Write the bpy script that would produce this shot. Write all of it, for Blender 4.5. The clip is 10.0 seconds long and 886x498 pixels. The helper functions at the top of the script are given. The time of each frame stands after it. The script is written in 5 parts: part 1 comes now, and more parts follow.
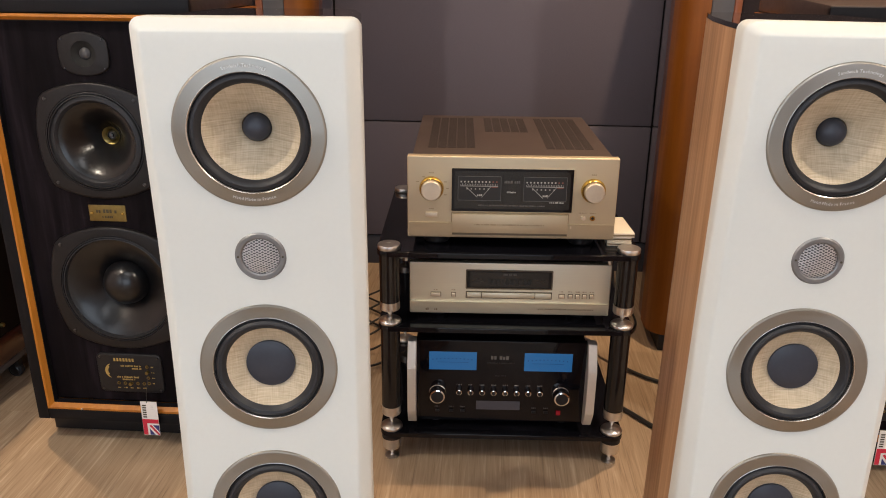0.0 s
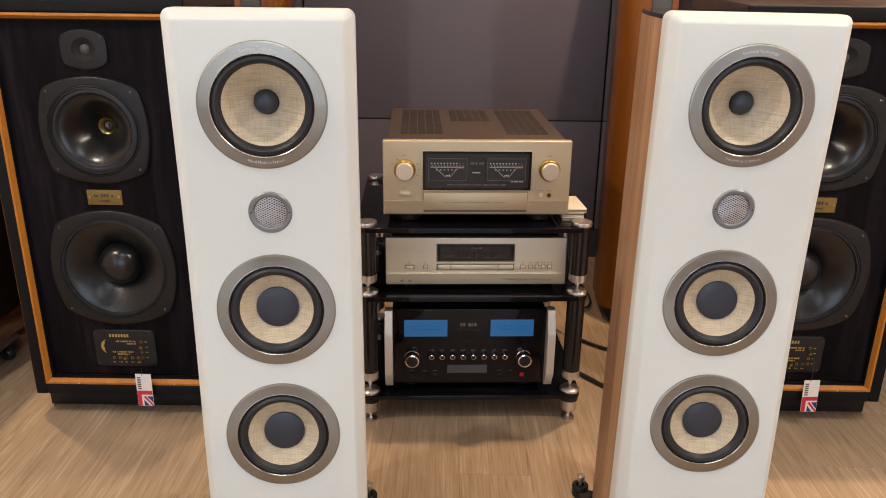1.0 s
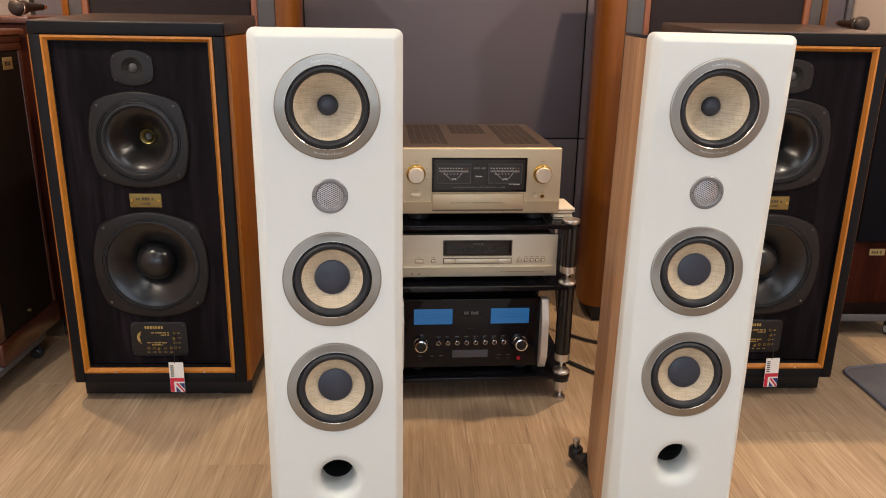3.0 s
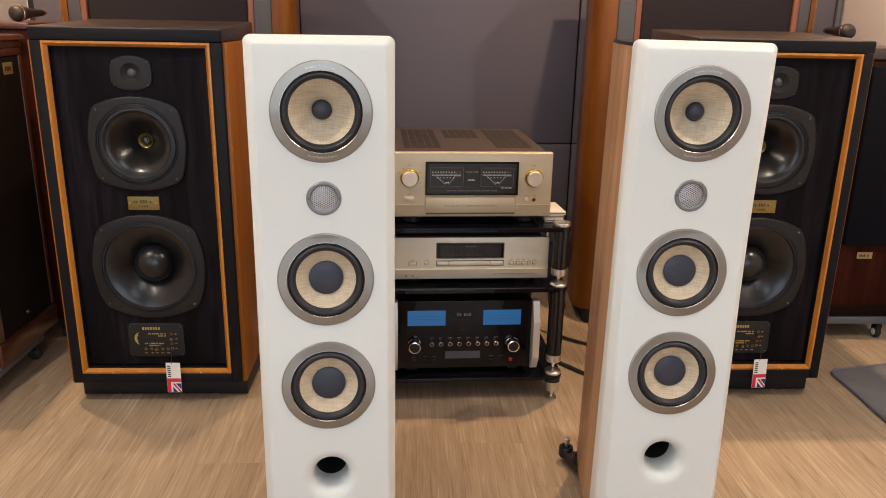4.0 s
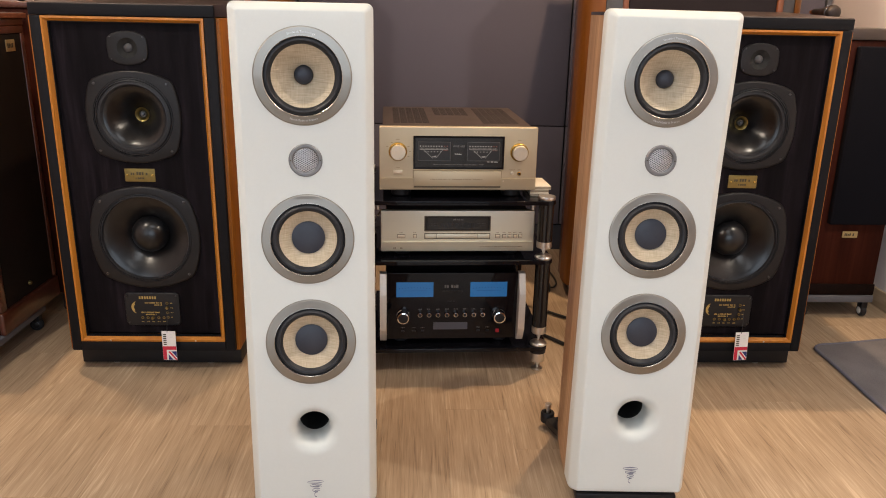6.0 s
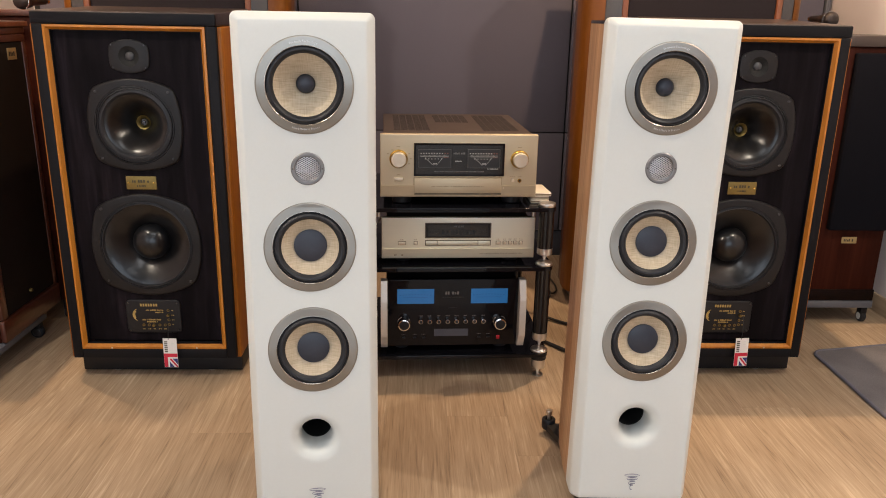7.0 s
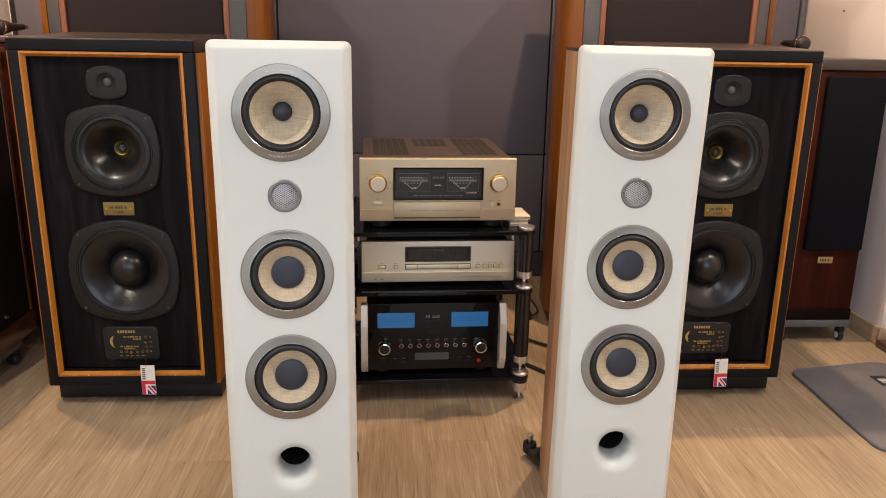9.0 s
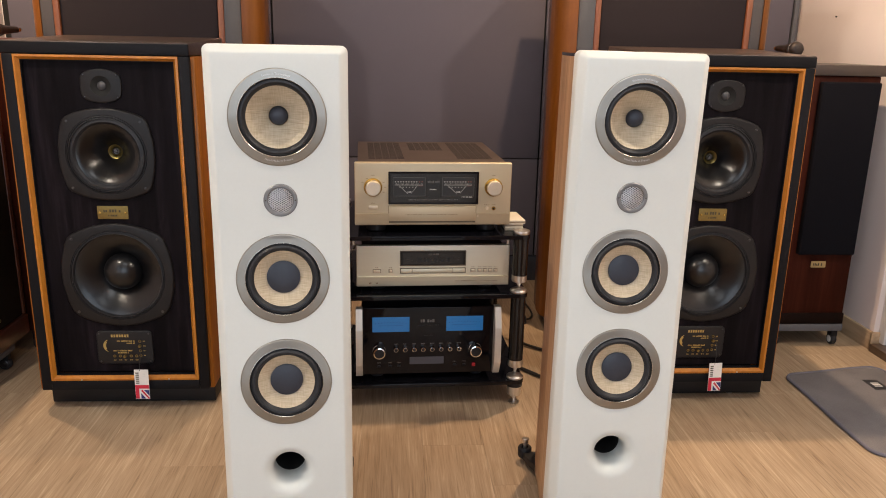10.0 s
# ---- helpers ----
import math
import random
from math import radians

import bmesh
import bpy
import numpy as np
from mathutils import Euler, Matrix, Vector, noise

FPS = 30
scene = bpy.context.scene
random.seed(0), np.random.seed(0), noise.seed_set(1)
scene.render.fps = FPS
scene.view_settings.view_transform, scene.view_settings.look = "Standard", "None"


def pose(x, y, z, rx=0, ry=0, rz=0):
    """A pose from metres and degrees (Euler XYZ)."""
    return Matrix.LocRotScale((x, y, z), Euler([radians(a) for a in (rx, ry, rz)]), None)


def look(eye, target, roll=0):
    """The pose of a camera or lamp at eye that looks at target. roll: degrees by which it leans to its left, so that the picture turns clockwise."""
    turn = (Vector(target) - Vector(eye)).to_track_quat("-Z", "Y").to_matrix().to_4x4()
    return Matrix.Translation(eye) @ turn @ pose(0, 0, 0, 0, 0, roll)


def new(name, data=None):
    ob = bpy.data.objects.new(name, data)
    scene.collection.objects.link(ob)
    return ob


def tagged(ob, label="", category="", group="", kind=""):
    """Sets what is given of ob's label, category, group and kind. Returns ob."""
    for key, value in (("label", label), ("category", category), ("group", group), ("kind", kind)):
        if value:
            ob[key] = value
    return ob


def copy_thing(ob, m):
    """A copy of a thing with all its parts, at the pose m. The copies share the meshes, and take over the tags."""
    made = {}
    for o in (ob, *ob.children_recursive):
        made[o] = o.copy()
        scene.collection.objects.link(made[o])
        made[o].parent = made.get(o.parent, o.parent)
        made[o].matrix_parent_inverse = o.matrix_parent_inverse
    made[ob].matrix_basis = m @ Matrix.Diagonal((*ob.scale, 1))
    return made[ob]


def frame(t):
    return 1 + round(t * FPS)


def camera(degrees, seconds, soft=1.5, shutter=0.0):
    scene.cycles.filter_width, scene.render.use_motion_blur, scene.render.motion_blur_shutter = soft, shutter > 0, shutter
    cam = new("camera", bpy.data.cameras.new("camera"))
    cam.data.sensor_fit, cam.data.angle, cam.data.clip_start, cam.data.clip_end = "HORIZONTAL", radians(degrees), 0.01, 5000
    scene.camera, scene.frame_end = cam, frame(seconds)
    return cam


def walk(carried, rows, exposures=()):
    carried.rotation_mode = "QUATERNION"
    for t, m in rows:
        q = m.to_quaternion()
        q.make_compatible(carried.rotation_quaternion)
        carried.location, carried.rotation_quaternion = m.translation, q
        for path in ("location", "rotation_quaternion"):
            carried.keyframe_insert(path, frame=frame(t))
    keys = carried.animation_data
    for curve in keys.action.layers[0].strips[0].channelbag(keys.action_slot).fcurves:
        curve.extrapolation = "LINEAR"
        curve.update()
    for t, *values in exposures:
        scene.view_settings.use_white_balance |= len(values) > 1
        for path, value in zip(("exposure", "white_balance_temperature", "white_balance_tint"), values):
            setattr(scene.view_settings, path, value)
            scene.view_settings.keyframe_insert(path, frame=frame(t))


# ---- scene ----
cam = camera(60.1, 10.0, 1.0)
EXPOSURE = -0.29
PATH = [
    (0, (0.085, 0.049, 1.174), (-0.032, 1.922, 0.483), 0.6),
    (0.5, (0.075, -0.069, 1.162), (0.022, 1.812, 0.485), 0.7),
    (1, (0.06, -0.158, 1.16), (0.052, 1.727, 0.492), 0.7),
    (1.5, (0.023, -0.228, 1.159), (0.05, 1.666, 0.516), 0.8),
    (2, (-0.024, -0.307, 1.153), (0.035, 1.593, 0.531), 0.9),
    (2.5, (-0.062, -0.379, 1.146), (0.015, 1.526, 0.54), 0.9),
    (4, (-0.051, -0.462, 1.152), (0.042, 1.449, 0.572), 1.1),
    (4.5, (-0.023, -0.483, 1.147), (0.06, 1.429, 0.565), 1.1),
    (5, (0.003, -0.511, 1.12), (0.079, 1.4, 0.535), 1.2),
    (5.5, (0.012, -0.534, 1.104), (0.083, 1.375, 0.511), 1.2),
    (7, (0.004, -0.546, 1.111), (0.078, 1.367, 0.532), 1.1),
    (7.5, (0.006, -0.545, 1.119), (0.09, 1.371, 0.552), 1.1),
    (8, (0.015, -0.548, 1.121), (0.107, 1.371, 0.567), 1.0),
    (8.5, (0.014, -0.547, 1.121), (0.116, 1.376, 0.58), 1.0),
    (9, (0.017, -0.545, 1.125), (0.132, 1.38, 0.595), 1.0),
    (9.5, (0.017, -0.542, 1.128), (0.141, 1.384, 0.603), 1.1),
    (10, (0.011, -0.544, 1.127), (0.144, 1.382, 0.606), 1.2),
]
walk(cam, [(t, look(eye, target, roll)) for t, eye, target, roll in PATH], [(0, EXPOSURE), (10, EXPOSURE)])

# ---- world and light ----
world = bpy.data.worlds.new("world")
scene.world = world
world.use_nodes = True
world.node_tree.nodes["Background"].inputs[0].default_value = (0.75, 0.82, 1.0, 1)
world.node_tree.nodes["Background"].inputs[1].default_value = 0.3

WARM, PALE, COOL, DAY = (1.0, 0.675, 0.405), (1.0, 0.88, 0.72), (0.95, 0.95, 0.98), (0.765, 0.865, 0.99)


def area_lamp(name, at, aim, size_x, size_y, watts, colour):
    d = bpy.data.lights.new(name, "AREA")
    d.shape, d.size, d.size_y, d.energy, d.color = "RECTANGLE", size_x, size_y, watts, colour
    ob = new(name, d)
    ob.matrix_world = look(at, aim)
    return ob


def spot_lamp(name, at, aim, watts, colour, degrees, blend, radius):
    d = bpy.data.lights.new(name, "SPOT")
    d.energy, d.color, d.spot_size, d.spot_blend, d.shadow_soft_size = watts, colour, radians(degrees), blend, radius
    ob = new(name, d)
    ob.matrix_world = look(at, aim)
    return ob


ROOM_H = 2.66
# warm downlights in a row over the hi-fi wall, paler ones in a row before it
REAR_LAMPS = ((-1.51, 2.03, 2.6), (-0.351, 2.03, 2.6), (0.821, 2.03, 2.6))
MID_LAMPS = ((-1.50, 0.40, 2.6), (1.60, 0.60, 2.6))
# the outer two are tilted towards the side walls
for at, aim, watts, beam in zip(REAR_LAMPS, ((-1.95, 3.05, 0), (-0.50, 1.85, 0), (1.85, 2.25, 0)), (240, 78, 204), (100, 150, 136)):
    spot_lamp("downlight_lamp", at, aim, watts, WARM, beam, 0.8, 0.03)
for at, watts in zip(MID_LAMPS, (158, 143)):
    spot_lamp("downlight_lamp", at, (at[0], at[1], 0), watts, PALE, 168, 0.25, 0.035)
# the panel at y -2.0 is unseen fill, added behind the first
PANELS = ((0.1, -0.2), (0.1, -2.0))
for (x, y), watts in zip(PANELS, (6, 5)):
    area_lamp("panel_lamp", (x, y, ROOM_H - 0.04), (x, y, 0), 1.2, 0.6, watts, COOL)
area_lamp("window_lamp", (0.1, -3.19, 1.25), (0.1, 0, 1.25), 2.6, 1.9, 49, DAY)
# daylight fill added to brighten the wall opposite; its side window is unseen
area_lamp("window_lamp", (-1.67, -1.3, 1.3), (0, -1.3, 1.3), 1.6, 1.8, 26, DAY)

# ---- materials ----


def nodes_of(name):
    m = bpy.data.materials.new(name)
    m.use_nodes = True
    t = m.node_tree
    return m, t, t.nodes["Principled BSDF"]


def add(t, kind, **values):
    n = t.nodes.new(kind)
    for key, value in values.items():
        n.inputs[key].default_value = value
    return n


def mapped(t, scale, coords="Object", rnd=False):
    """Texture coordinates in metres, stretched by scale, and shifted from object to object when rnd is set."""
    tc = t.nodes.new("ShaderNodeTexCoord")
    mp = t.nodes.new("ShaderNodeMapping")
    mp.inputs["Scale"].default_value = scale
    t.links.new(tc.outputs[coords], mp.inputs["Vector"])
    if rnd:
        info = t.nodes.new("ShaderNodeObjectInfo")
        mul = t.nodes.new("ShaderNodeMath")
        mul.operation = "MULTIPLY"
        mul.inputs[1].default_value = 37.0
        t.links.new(info.outputs["Random"], mul.inputs[0])
        t.links.new(mul.outputs[0], mp.inputs["Location"])
    return mp.outputs["Vector"]


def ramp_of(t, stops):
    r = t.nodes.new("ShaderNodeValToRGB")
    e = r.color_ramp.elements
    while len(e) < len(stops):
        e.new(0.5)
    for el, (p, c) in zip(e, stops):
        el.position, el.color = p, (*c, 1)
    return r


def bump_of(t, height, strength, distance):
    b = t.nodes.new("ShaderNodeBump")
    b.inputs["Strength"].default_value, b.inputs["Distance"].default_value = strength, distance
    t.links.new(height, b.inputs["Height"])
    return b.outputs["Normal"]


def plain(name, colour, rough=0.5, metal=0.0, vary=0.12, grain=160.0, bump=0.08, coat=0.0, coat_rough=0.1, spec=0.5):
    """A painted, moulded or metal surface: slight mottling at two scales, uneven gloss and a fine relief."""
    m, t, p = nodes_of(name)
    v = mapped(t, (1, 1, 1))
    big = add(t, "ShaderNodeTexNoise", Scale=7.0, Detail=3.0)
    fine = add(t, "ShaderNodeTexNoise", Scale=grain, Detail=2.0)
    t.links.new(v, big.inputs["Vector"]), t.links.new(v, fine.inputs["Vector"])
    mix = t.nodes.new("ShaderNodeMath")
    mix.operation = "ADD"
    t.links.new(big.outputs[0], mix.inputs[0]), t.links.new(fine.outputs[0], mix.inputs[1])
    half = t.nodes.new("ShaderNodeMath")
    half.operation = "MULTIPLY"
    half.inputs[1].default_value = 0.5
    t.links.new(mix.outputs[0], half.inputs[0])
    r = ramp_of(t, [(0.3, [c * (1 - vary) for c in colour]), (0.7, [min(1, c * (1 + vary)) for c in colour])])
    t.links.new(half.outputs[0], r.inputs[0])
    t.links.new(r.outputs[0], p.inputs["Base Color"])
    rr = t.nodes.new("ShaderNodeMapRange")
    rr.inputs["To Min"].default_value, rr.inputs["To Max"].default_value = rough * 0.85, min(1, rough * 1.15)
    t.links.new(big.outputs[0], rr.inputs["Value"])
    t.links.new(rr.outputs[0], p.inputs["Roughness"])
    p.inputs["Metallic"].default_value = metal
    p.inputs["Specular IOR Level"].default_value = spec
    p.inputs["Coat Weight"].default_value, p.inputs["Coat Roughness"].default_value = coat, coat_rough
    if bump:
        t.links.new(bump_of(t, fine.outputs[0], bump, 0.0006), p.inputs["Normal"])
    return m


def wood(name, dark, mid, light, scale=(60, 60, 2.2), rough=0.42, coat=0.15, figure=5.0, rnd=False, bump=0.12, spread=(0.3, 0.5, 0.7), spec=0.5, blend=0.45):
    """Veneer or board with grain along the axis of the smallest scale."""
    m, t, p = nodes_of(name)
    v = mapped(t, scale, rnd=rnd)
    warp = add(t, "ShaderNodeTexNoise", Scale=0.35, Detail=2.0)
    t.links.new(v, warp.inputs["Vector"])
    grain = add(t, "ShaderNodeTexNoise", Scale=1.0, Detail=6.0, Roughness=0.62, Distortion=0.35)
    t.links.new(v, grain.inputs["Vector"])
    v2 = mapped(t, tuple(s / 9 for s in scale), rnd=rnd)
    fig = add(t, "ShaderNodeTexNoise", Scale=figure / 3, Detail=3.0, Distortion=1.2)
    t.links.new(v2, fig.inputs["Vector"])
    mix = t.nodes.new("ShaderNodeMix")
    mix.inputs[0].default_value = blend
    t.links.new(grain.outputs[0], mix.inputs[2]), t.links.new(fig.outputs[0], mix.inputs[3])
    r = ramp_of(t, list(zip(spread, (dark, mid, light))))
    t.links.new(mix.outputs[0], r.inputs[0])
    out = r.outputs[0]
    if rnd:
        info = t.nodes.new("ShaderNodeObjectInfo")
        hsv = t.nodes.new("ShaderNodeHueSaturation")
        mr = t.nodes.new("ShaderNodeMapRange")
        mr.inputs["To Min"].default_value, mr.inputs["To Max"].default_value = 0.93, 1.07
        t.links.new(info.outputs["Random"], mr.inputs["Value"])
        t.links.new(mr.outputs[0], hsv.inputs["Value"])
        t.links.new(out, hsv.inputs["Color"])
        out = hsv.outputs[0]
    t.links.new(out, p.inputs["Base Color"])
    rr = t.nodes.new("ShaderNodeMapRange")
    rr.inputs["To Min"].default_value, rr.inputs["To Max"].default_value = rough * 1.2, rough * 0.8
    t.links.new(grain.outputs[0], rr.inputs["Value"])
    t.links.new(rr.outputs[0], p.inputs["Roughness"])
    p.inputs["Coat Weight"].default_value, p.inputs["Coat Roughness"].default_value = coat, 0.2
    p.inputs["Specular IOR Level"].default_value = spec
    t.links.new(bump_of(t, grain.outputs[0], bump, 0.001), p.inputs["Normal"])
    return m


def oak(name):
    """Brushed oak board, grain along y: broad drifting bands, wavy streaks, sparse pale flecks and dark pores."""
    m, t, p = nodes_of(name)
    outs = []
    for scale, detail, bend in (((9, 0.9, 9), 2.0, 0.6), ((66, 3.2, 66), 3.0, 1.5), ((170, 5.0, 170), 3.0, 1.0), ((430, 9.0, 430), 2.0, 0.3)):
        v = mapped(t, scale, rnd=True)
        n = add(t, "ShaderNodeTexNoise", Scale=1.0, Detail=detail, Roughness=0.55, Distortion=bend)
        t.links.new(v, n.inputs["Vector"])
        outs.append(n.outputs[0])

    def mixed(a, b, share):
        k = t.nodes.new("ShaderNodeMix")
        k.inputs[0].default_value = share
        t.links.new(a, k.inputs[2]), t.links.new(b, k.inputs[3])
        return k.outputs[0]

    body = mixed(mixed(outs[1], outs[2], 0.50), outs[0], 0.20)
    r = ramp_of(t, [(0.33, (0.235, 0.166, 0.108)), (0.45, (0.343, 0.253, 0.169)), (0.55, (0.400, 0.302, 0.206)), (0.67, (0.535, 0.430, 0.318))])
    t.links.new(body, r.inputs[0])
    pores = ramp_of(t, [(0.34, (0.66, 0.62, 0.56)), (0.43, (1, 1, 1))])
    t.links.new(mixed(outs[3], outs[2], 0.45), pores.inputs[0])
    mul = t.nodes.new("ShaderNodeMix")
    mul.data_type, mul.blend_type = "RGBA", "MULTIPLY"
    mul.inputs[0].default_value = 0.6
    t.links.new(r.outputs[0], mul.inputs[6]), t.links.new(pores.outputs[0], mul.inputs[7])
    info = t.nodes.new("ShaderNodeObjectInfo")
    hsv = t.nodes.new("ShaderNodeHueSaturation")
    mr = t.nodes.new("ShaderNodeMapRange")
    mr.inputs["To Min"].default_value, mr.inputs["To Max"].default_value = 0.975, 1.025
    t.links.new(info.outputs["Random"], mr.inputs["Value"])
    t.links.new(mr.outputs[0], hsv.inputs["Value"])
    t.links.new(mul.outputs[2], hsv.inputs["Color"])
    t.links.new(hsv.outputs[0], p.inputs["Base Color"])
    rr = t.nodes.new("ShaderNodeMapRange")
    rr.inputs["To Min"].default_value, rr.inputs["To Max"].default_value = 0.50, 0.32
    t.links.new(outs[2], rr.inputs["Value"])
    t.links.new(rr.outputs[0], p.inputs["Roughness"])
    p.inputs["Specular IOR Level"].default_value = 0.45
    t.links.new(bump_of(t, mixed(outs[2], outs[3], 0.4), 0.25, 0.001), p.inputs["Normal"])
    return m


def weave(name, base, dark, threads, rough=0.5, bump=0.3, coat=0.0):
    """Woven cloth in the x-z plane: two crossing families of uneven threads."""
    m, t, p = nodes_of(name)
    outs = []
    for scale in ((threads * 0.22, 1, threads), (threads, 1, threads * 0.22)):
        v = mapped(t, scale)
        n = add(t, "ShaderNodeTexNoise", Scale=1.0, Detail=3.0, Roughness=0.6)
        t.links.new(v, n.inputs["Vector"])
        outs.append(n.outputs[0])
    mix = t.nodes.new("ShaderNodeMath")
    mix.operation = "ADD"
    t.links.new(outs[0], mix.inputs[0]), t.links.new(outs[1], mix.inputs[1])
    half = t.nodes.new("ShaderNodeMath")
    half.operation = "MULTIPLY"
    half.inputs[1].default_value = 0.5
    t.links.new(mix.outputs[0], half.inputs[0])
    r = ramp_of(t, [(0.34, dark), (0.62, base)])
    t.links.new(half.outputs[0], r.inputs[0])
    t.links.new(r.outputs[0], p.inputs["Base Color"])
    p.inputs["Roughness"].default_value = rough
    p.inputs["Specular IOR Level"].default_value = 0.5 if rough < 0.8 else 0.12
    p.inputs["Coat Weight"].default_value, p.inputs["Coat Roughness"].default_value = coat, 0.25
    t.links.new(bump_of(t, half.outputs[0], bump, 0.0008), p.inputs["Normal"])
    return m


def flax(name, light, dark):
    """Unevenly spun cloth in the x-z plane: wavy cross threads over finer upright ones."""
    m, t, p = nodes_of(name)
    outs = []
    for scale, bend in (((34, 1, 640), 0.55), ((520, 1, 46), 0.3), ((45, 1, 45), 0.0)):
        v = mapped(t, scale)
        n = add(t, "ShaderNodeTexNoise", Scale=1.0, Detail=2.0, Roughness=0.5, Distortion=bend)
        t.links.new(v, n.inputs["Vector"])
        outs.append(n.outputs[0])
    cloth = t.nodes.new("ShaderNodeMix")
    cloth.inputs[0].default_value = 0.36
    t.links.new(outs[0], cloth.inputs[2]), t.links.new(outs[1], cloth.inputs[3])
    tone = t.nodes.new("ShaderNodeMix")
    tone.inputs[0].default_value = 0.2
    t.links.new(cloth.outputs[0], tone.inputs[2]), t.links.new(outs[2], tone.inputs[3])
    r = ramp_of(t, [(0.38, dark), (0.60, light)])
    t.links.new(tone.outputs[0], r.inputs[0])
    t.links.new(r.outputs[0], p.inputs["Base Color"])
    p.inputs["Roughness"].default_value = 0.55
    p.inputs["Coat Weight"].default_value, p.inputs["Coat Roughness"].default_value = 0.05, 0.4
    t.links.new(bump_of(t, cloth.outputs[0], 0.55, 0.001), p.inputs["Normal"])
    return m


def brushed(name, colour, rough, scale):
    """Metal with fine parallel or turned scratches."""
    m, t, p = nodes_of(name)
    v = mapped(t, scale)
    n = add(t, "ShaderNodeTexNoise", Scale=1.0, Detail=4.0)
    t.links.new(v, n.inputs["Vector"])
    r = ramp_of(t, [(0.3, [c * 0.94 for c in colour]), (0.7, colour)])
    t.links.new(n.outputs[0], r.inputs[0]), t.links.new(r.outputs[0], p.inputs["Base Color"])
    rr = t.nodes.new("ShaderNodeMapRange")
    rr.inputs["To Min"].default_value, rr.inputs["To Max"].default_value = rough * 0.8, rough * 1.25
    t.links.new(n.outputs[0], rr.inputs["Value"]), t.links.new(rr.outputs[0], p.inputs["Roughness"])
    p.inputs["Metallic"].default_value = 1.0
    t.links.new(bump_of(t, n.outputs[0], 0.06, 0.0004), p.inputs["Normal"])
    return m


def glowing(name, colour, strength):
    m, t, p = nodes_of(name)
    p.inputs["Base Color"].default_value = (*[c * 0.3 for c in colour], 1)
    p.inputs["Emission Color"].default_value, p.inputs["Emission Strength"].default_value = (*colour, 1), strength
    p.inputs["Roughness"].default_value = 0.25
    return m


WHITE_LACQUER = plain("white_lacquer", (0.628, 0.648, 0.622), 0.45, vary=0.015, bump=0.02)
WALNUT = wood("walnut_veneer", (0.20, 0.105, 0.05), (0.37, 0.21, 0.11), (0.52, 0.32, 0.18), (150, 90, 3.0), 0.48, 0.05)
BLACK_GLASS = plain("black_glass", (0.005, 0.005, 0.007), 0.05, vary=0.1, bump=0, spec=0.26)
BLACK_SATIN = plain("black_satin", (0.012, 0.012, 0.014), 0.42, vary=0.15, spec=0.3)
BLACK_GLOSS = plain("black_gloss", (0.008, 0.008, 0.009), 0.14, vary=0.1, bump=0)
RUBBER = plain("rubber", (0.018, 0.0185, 0.022), 0.48, vary=0.15, spec=0.35)
RING_STEEL = plain("turned_steel", (0.31, 0.289, 0.255), 0.33, 1.0, vary=0.03, grain=700, bump=0.02)
ring_tree = RING_STEEL.node_tree
ring_tangent = ring_tree.nodes.new("ShaderNodeTangent")
ring_tangent.direction_type, ring_tangent.axis = "RADIAL", "Y"
ring_tree.nodes["Principled BSDF"].inputs["Anisotropic"].default_value = 0.7
ring_tree.links.new(ring_tangent.outputs[0], ring_tree.nodes["Principled BSDF"].inputs["Tangent"])
STEEL = brushed("satin_steel", (0.70, 0.68, 0.65), 0.34, (90, 90, 300))
DULL_SILVER = plain("dull_silver", (0.23, 0.23, 0.235), 0.5, 1.0, vary=0.05, bump=0)
CHROME = plain("chrome", (0.8, 0.8, 0.8), 0.08, 1.0, vary=0.04, bump=0)
FLAX = flax("woven_flax", (0.565, 0.468, 0.335), (0.385, 0.305, 0.20))
CAP_BLUE = plain("slate_dust_cap", (0.027, 0.031, 0.045), 0.42, vary=0.1)
BRIGHT_BEVEL = plain("polished_bevel", (0.52, 0.49, 0.45), 0.27, 1.0, vary=0.04, bump=0)
MESH_SILVER = plain("silver_mesh", (0.58, 0.58, 0.59), 0.4, 0.8, vary=0.05)
DARK_VOID = plain("dark_lining", (0.006, 0.006, 0.006), 0.8, vary=0.1)
GREY_PRINT = plain("grey_print", (0.68, 0.68, 0.68), 0.6, vary=0.03, bump=0)
LOGO_BLUE = plain("slate_print", (0.12, 0.12, 0.2), 0.45, vary=0.05, bump=0)

BLACK_ASH = wood("black_ash", (0.0045, 0.0035, 0.0045), (0.0088, 0.0068, 0.0088), (0.0225, 0.0165, 0.0220), (46, 46, 3.4), 0.45, 0.0, 5.0, bump=0.2, spread=(0.42, 0.54, 0.68), spec=0.05)
FRAME_BLACK = plain("black_lacquer", (0.0085, 0.0085, 0.0105), 0.45, vary=0.12, spec=0.12)
TOP_BROWN = wood("dark_brown_lacquer", (0.030, 0.019, 0.015), (0.042, 0.027, 0.022), (0.058, 0.038, 0.031), (4, 60, 60), 0.35, 0.3, bump=0.02)
CHERRY = wood("cherry_moulding", (0.33, 0.110, 0.008), (0.43, 0.152, 0.012), (0.52, 0.205, 0.020), (70, 70, 5), 0.38, 0.2)
CHERRY_SIDE = wood("cherry_veneer", (0.19, 0.053, 0.004), (0.27, 0.084, 0.006), (0.35, 0.117, 0.010), (40, 40, 2.2), 0.38, 0.06, spec=0.3)
CHERRY_DEEP = wood("deep_cherry_veneer", (0.120, 0.034, 0.0025), (0.170, 0.053, 0.004), (0.225, 0.074, 0.0065), (40, 40, 2.2), 0.42, 0.05, spec=0.3)
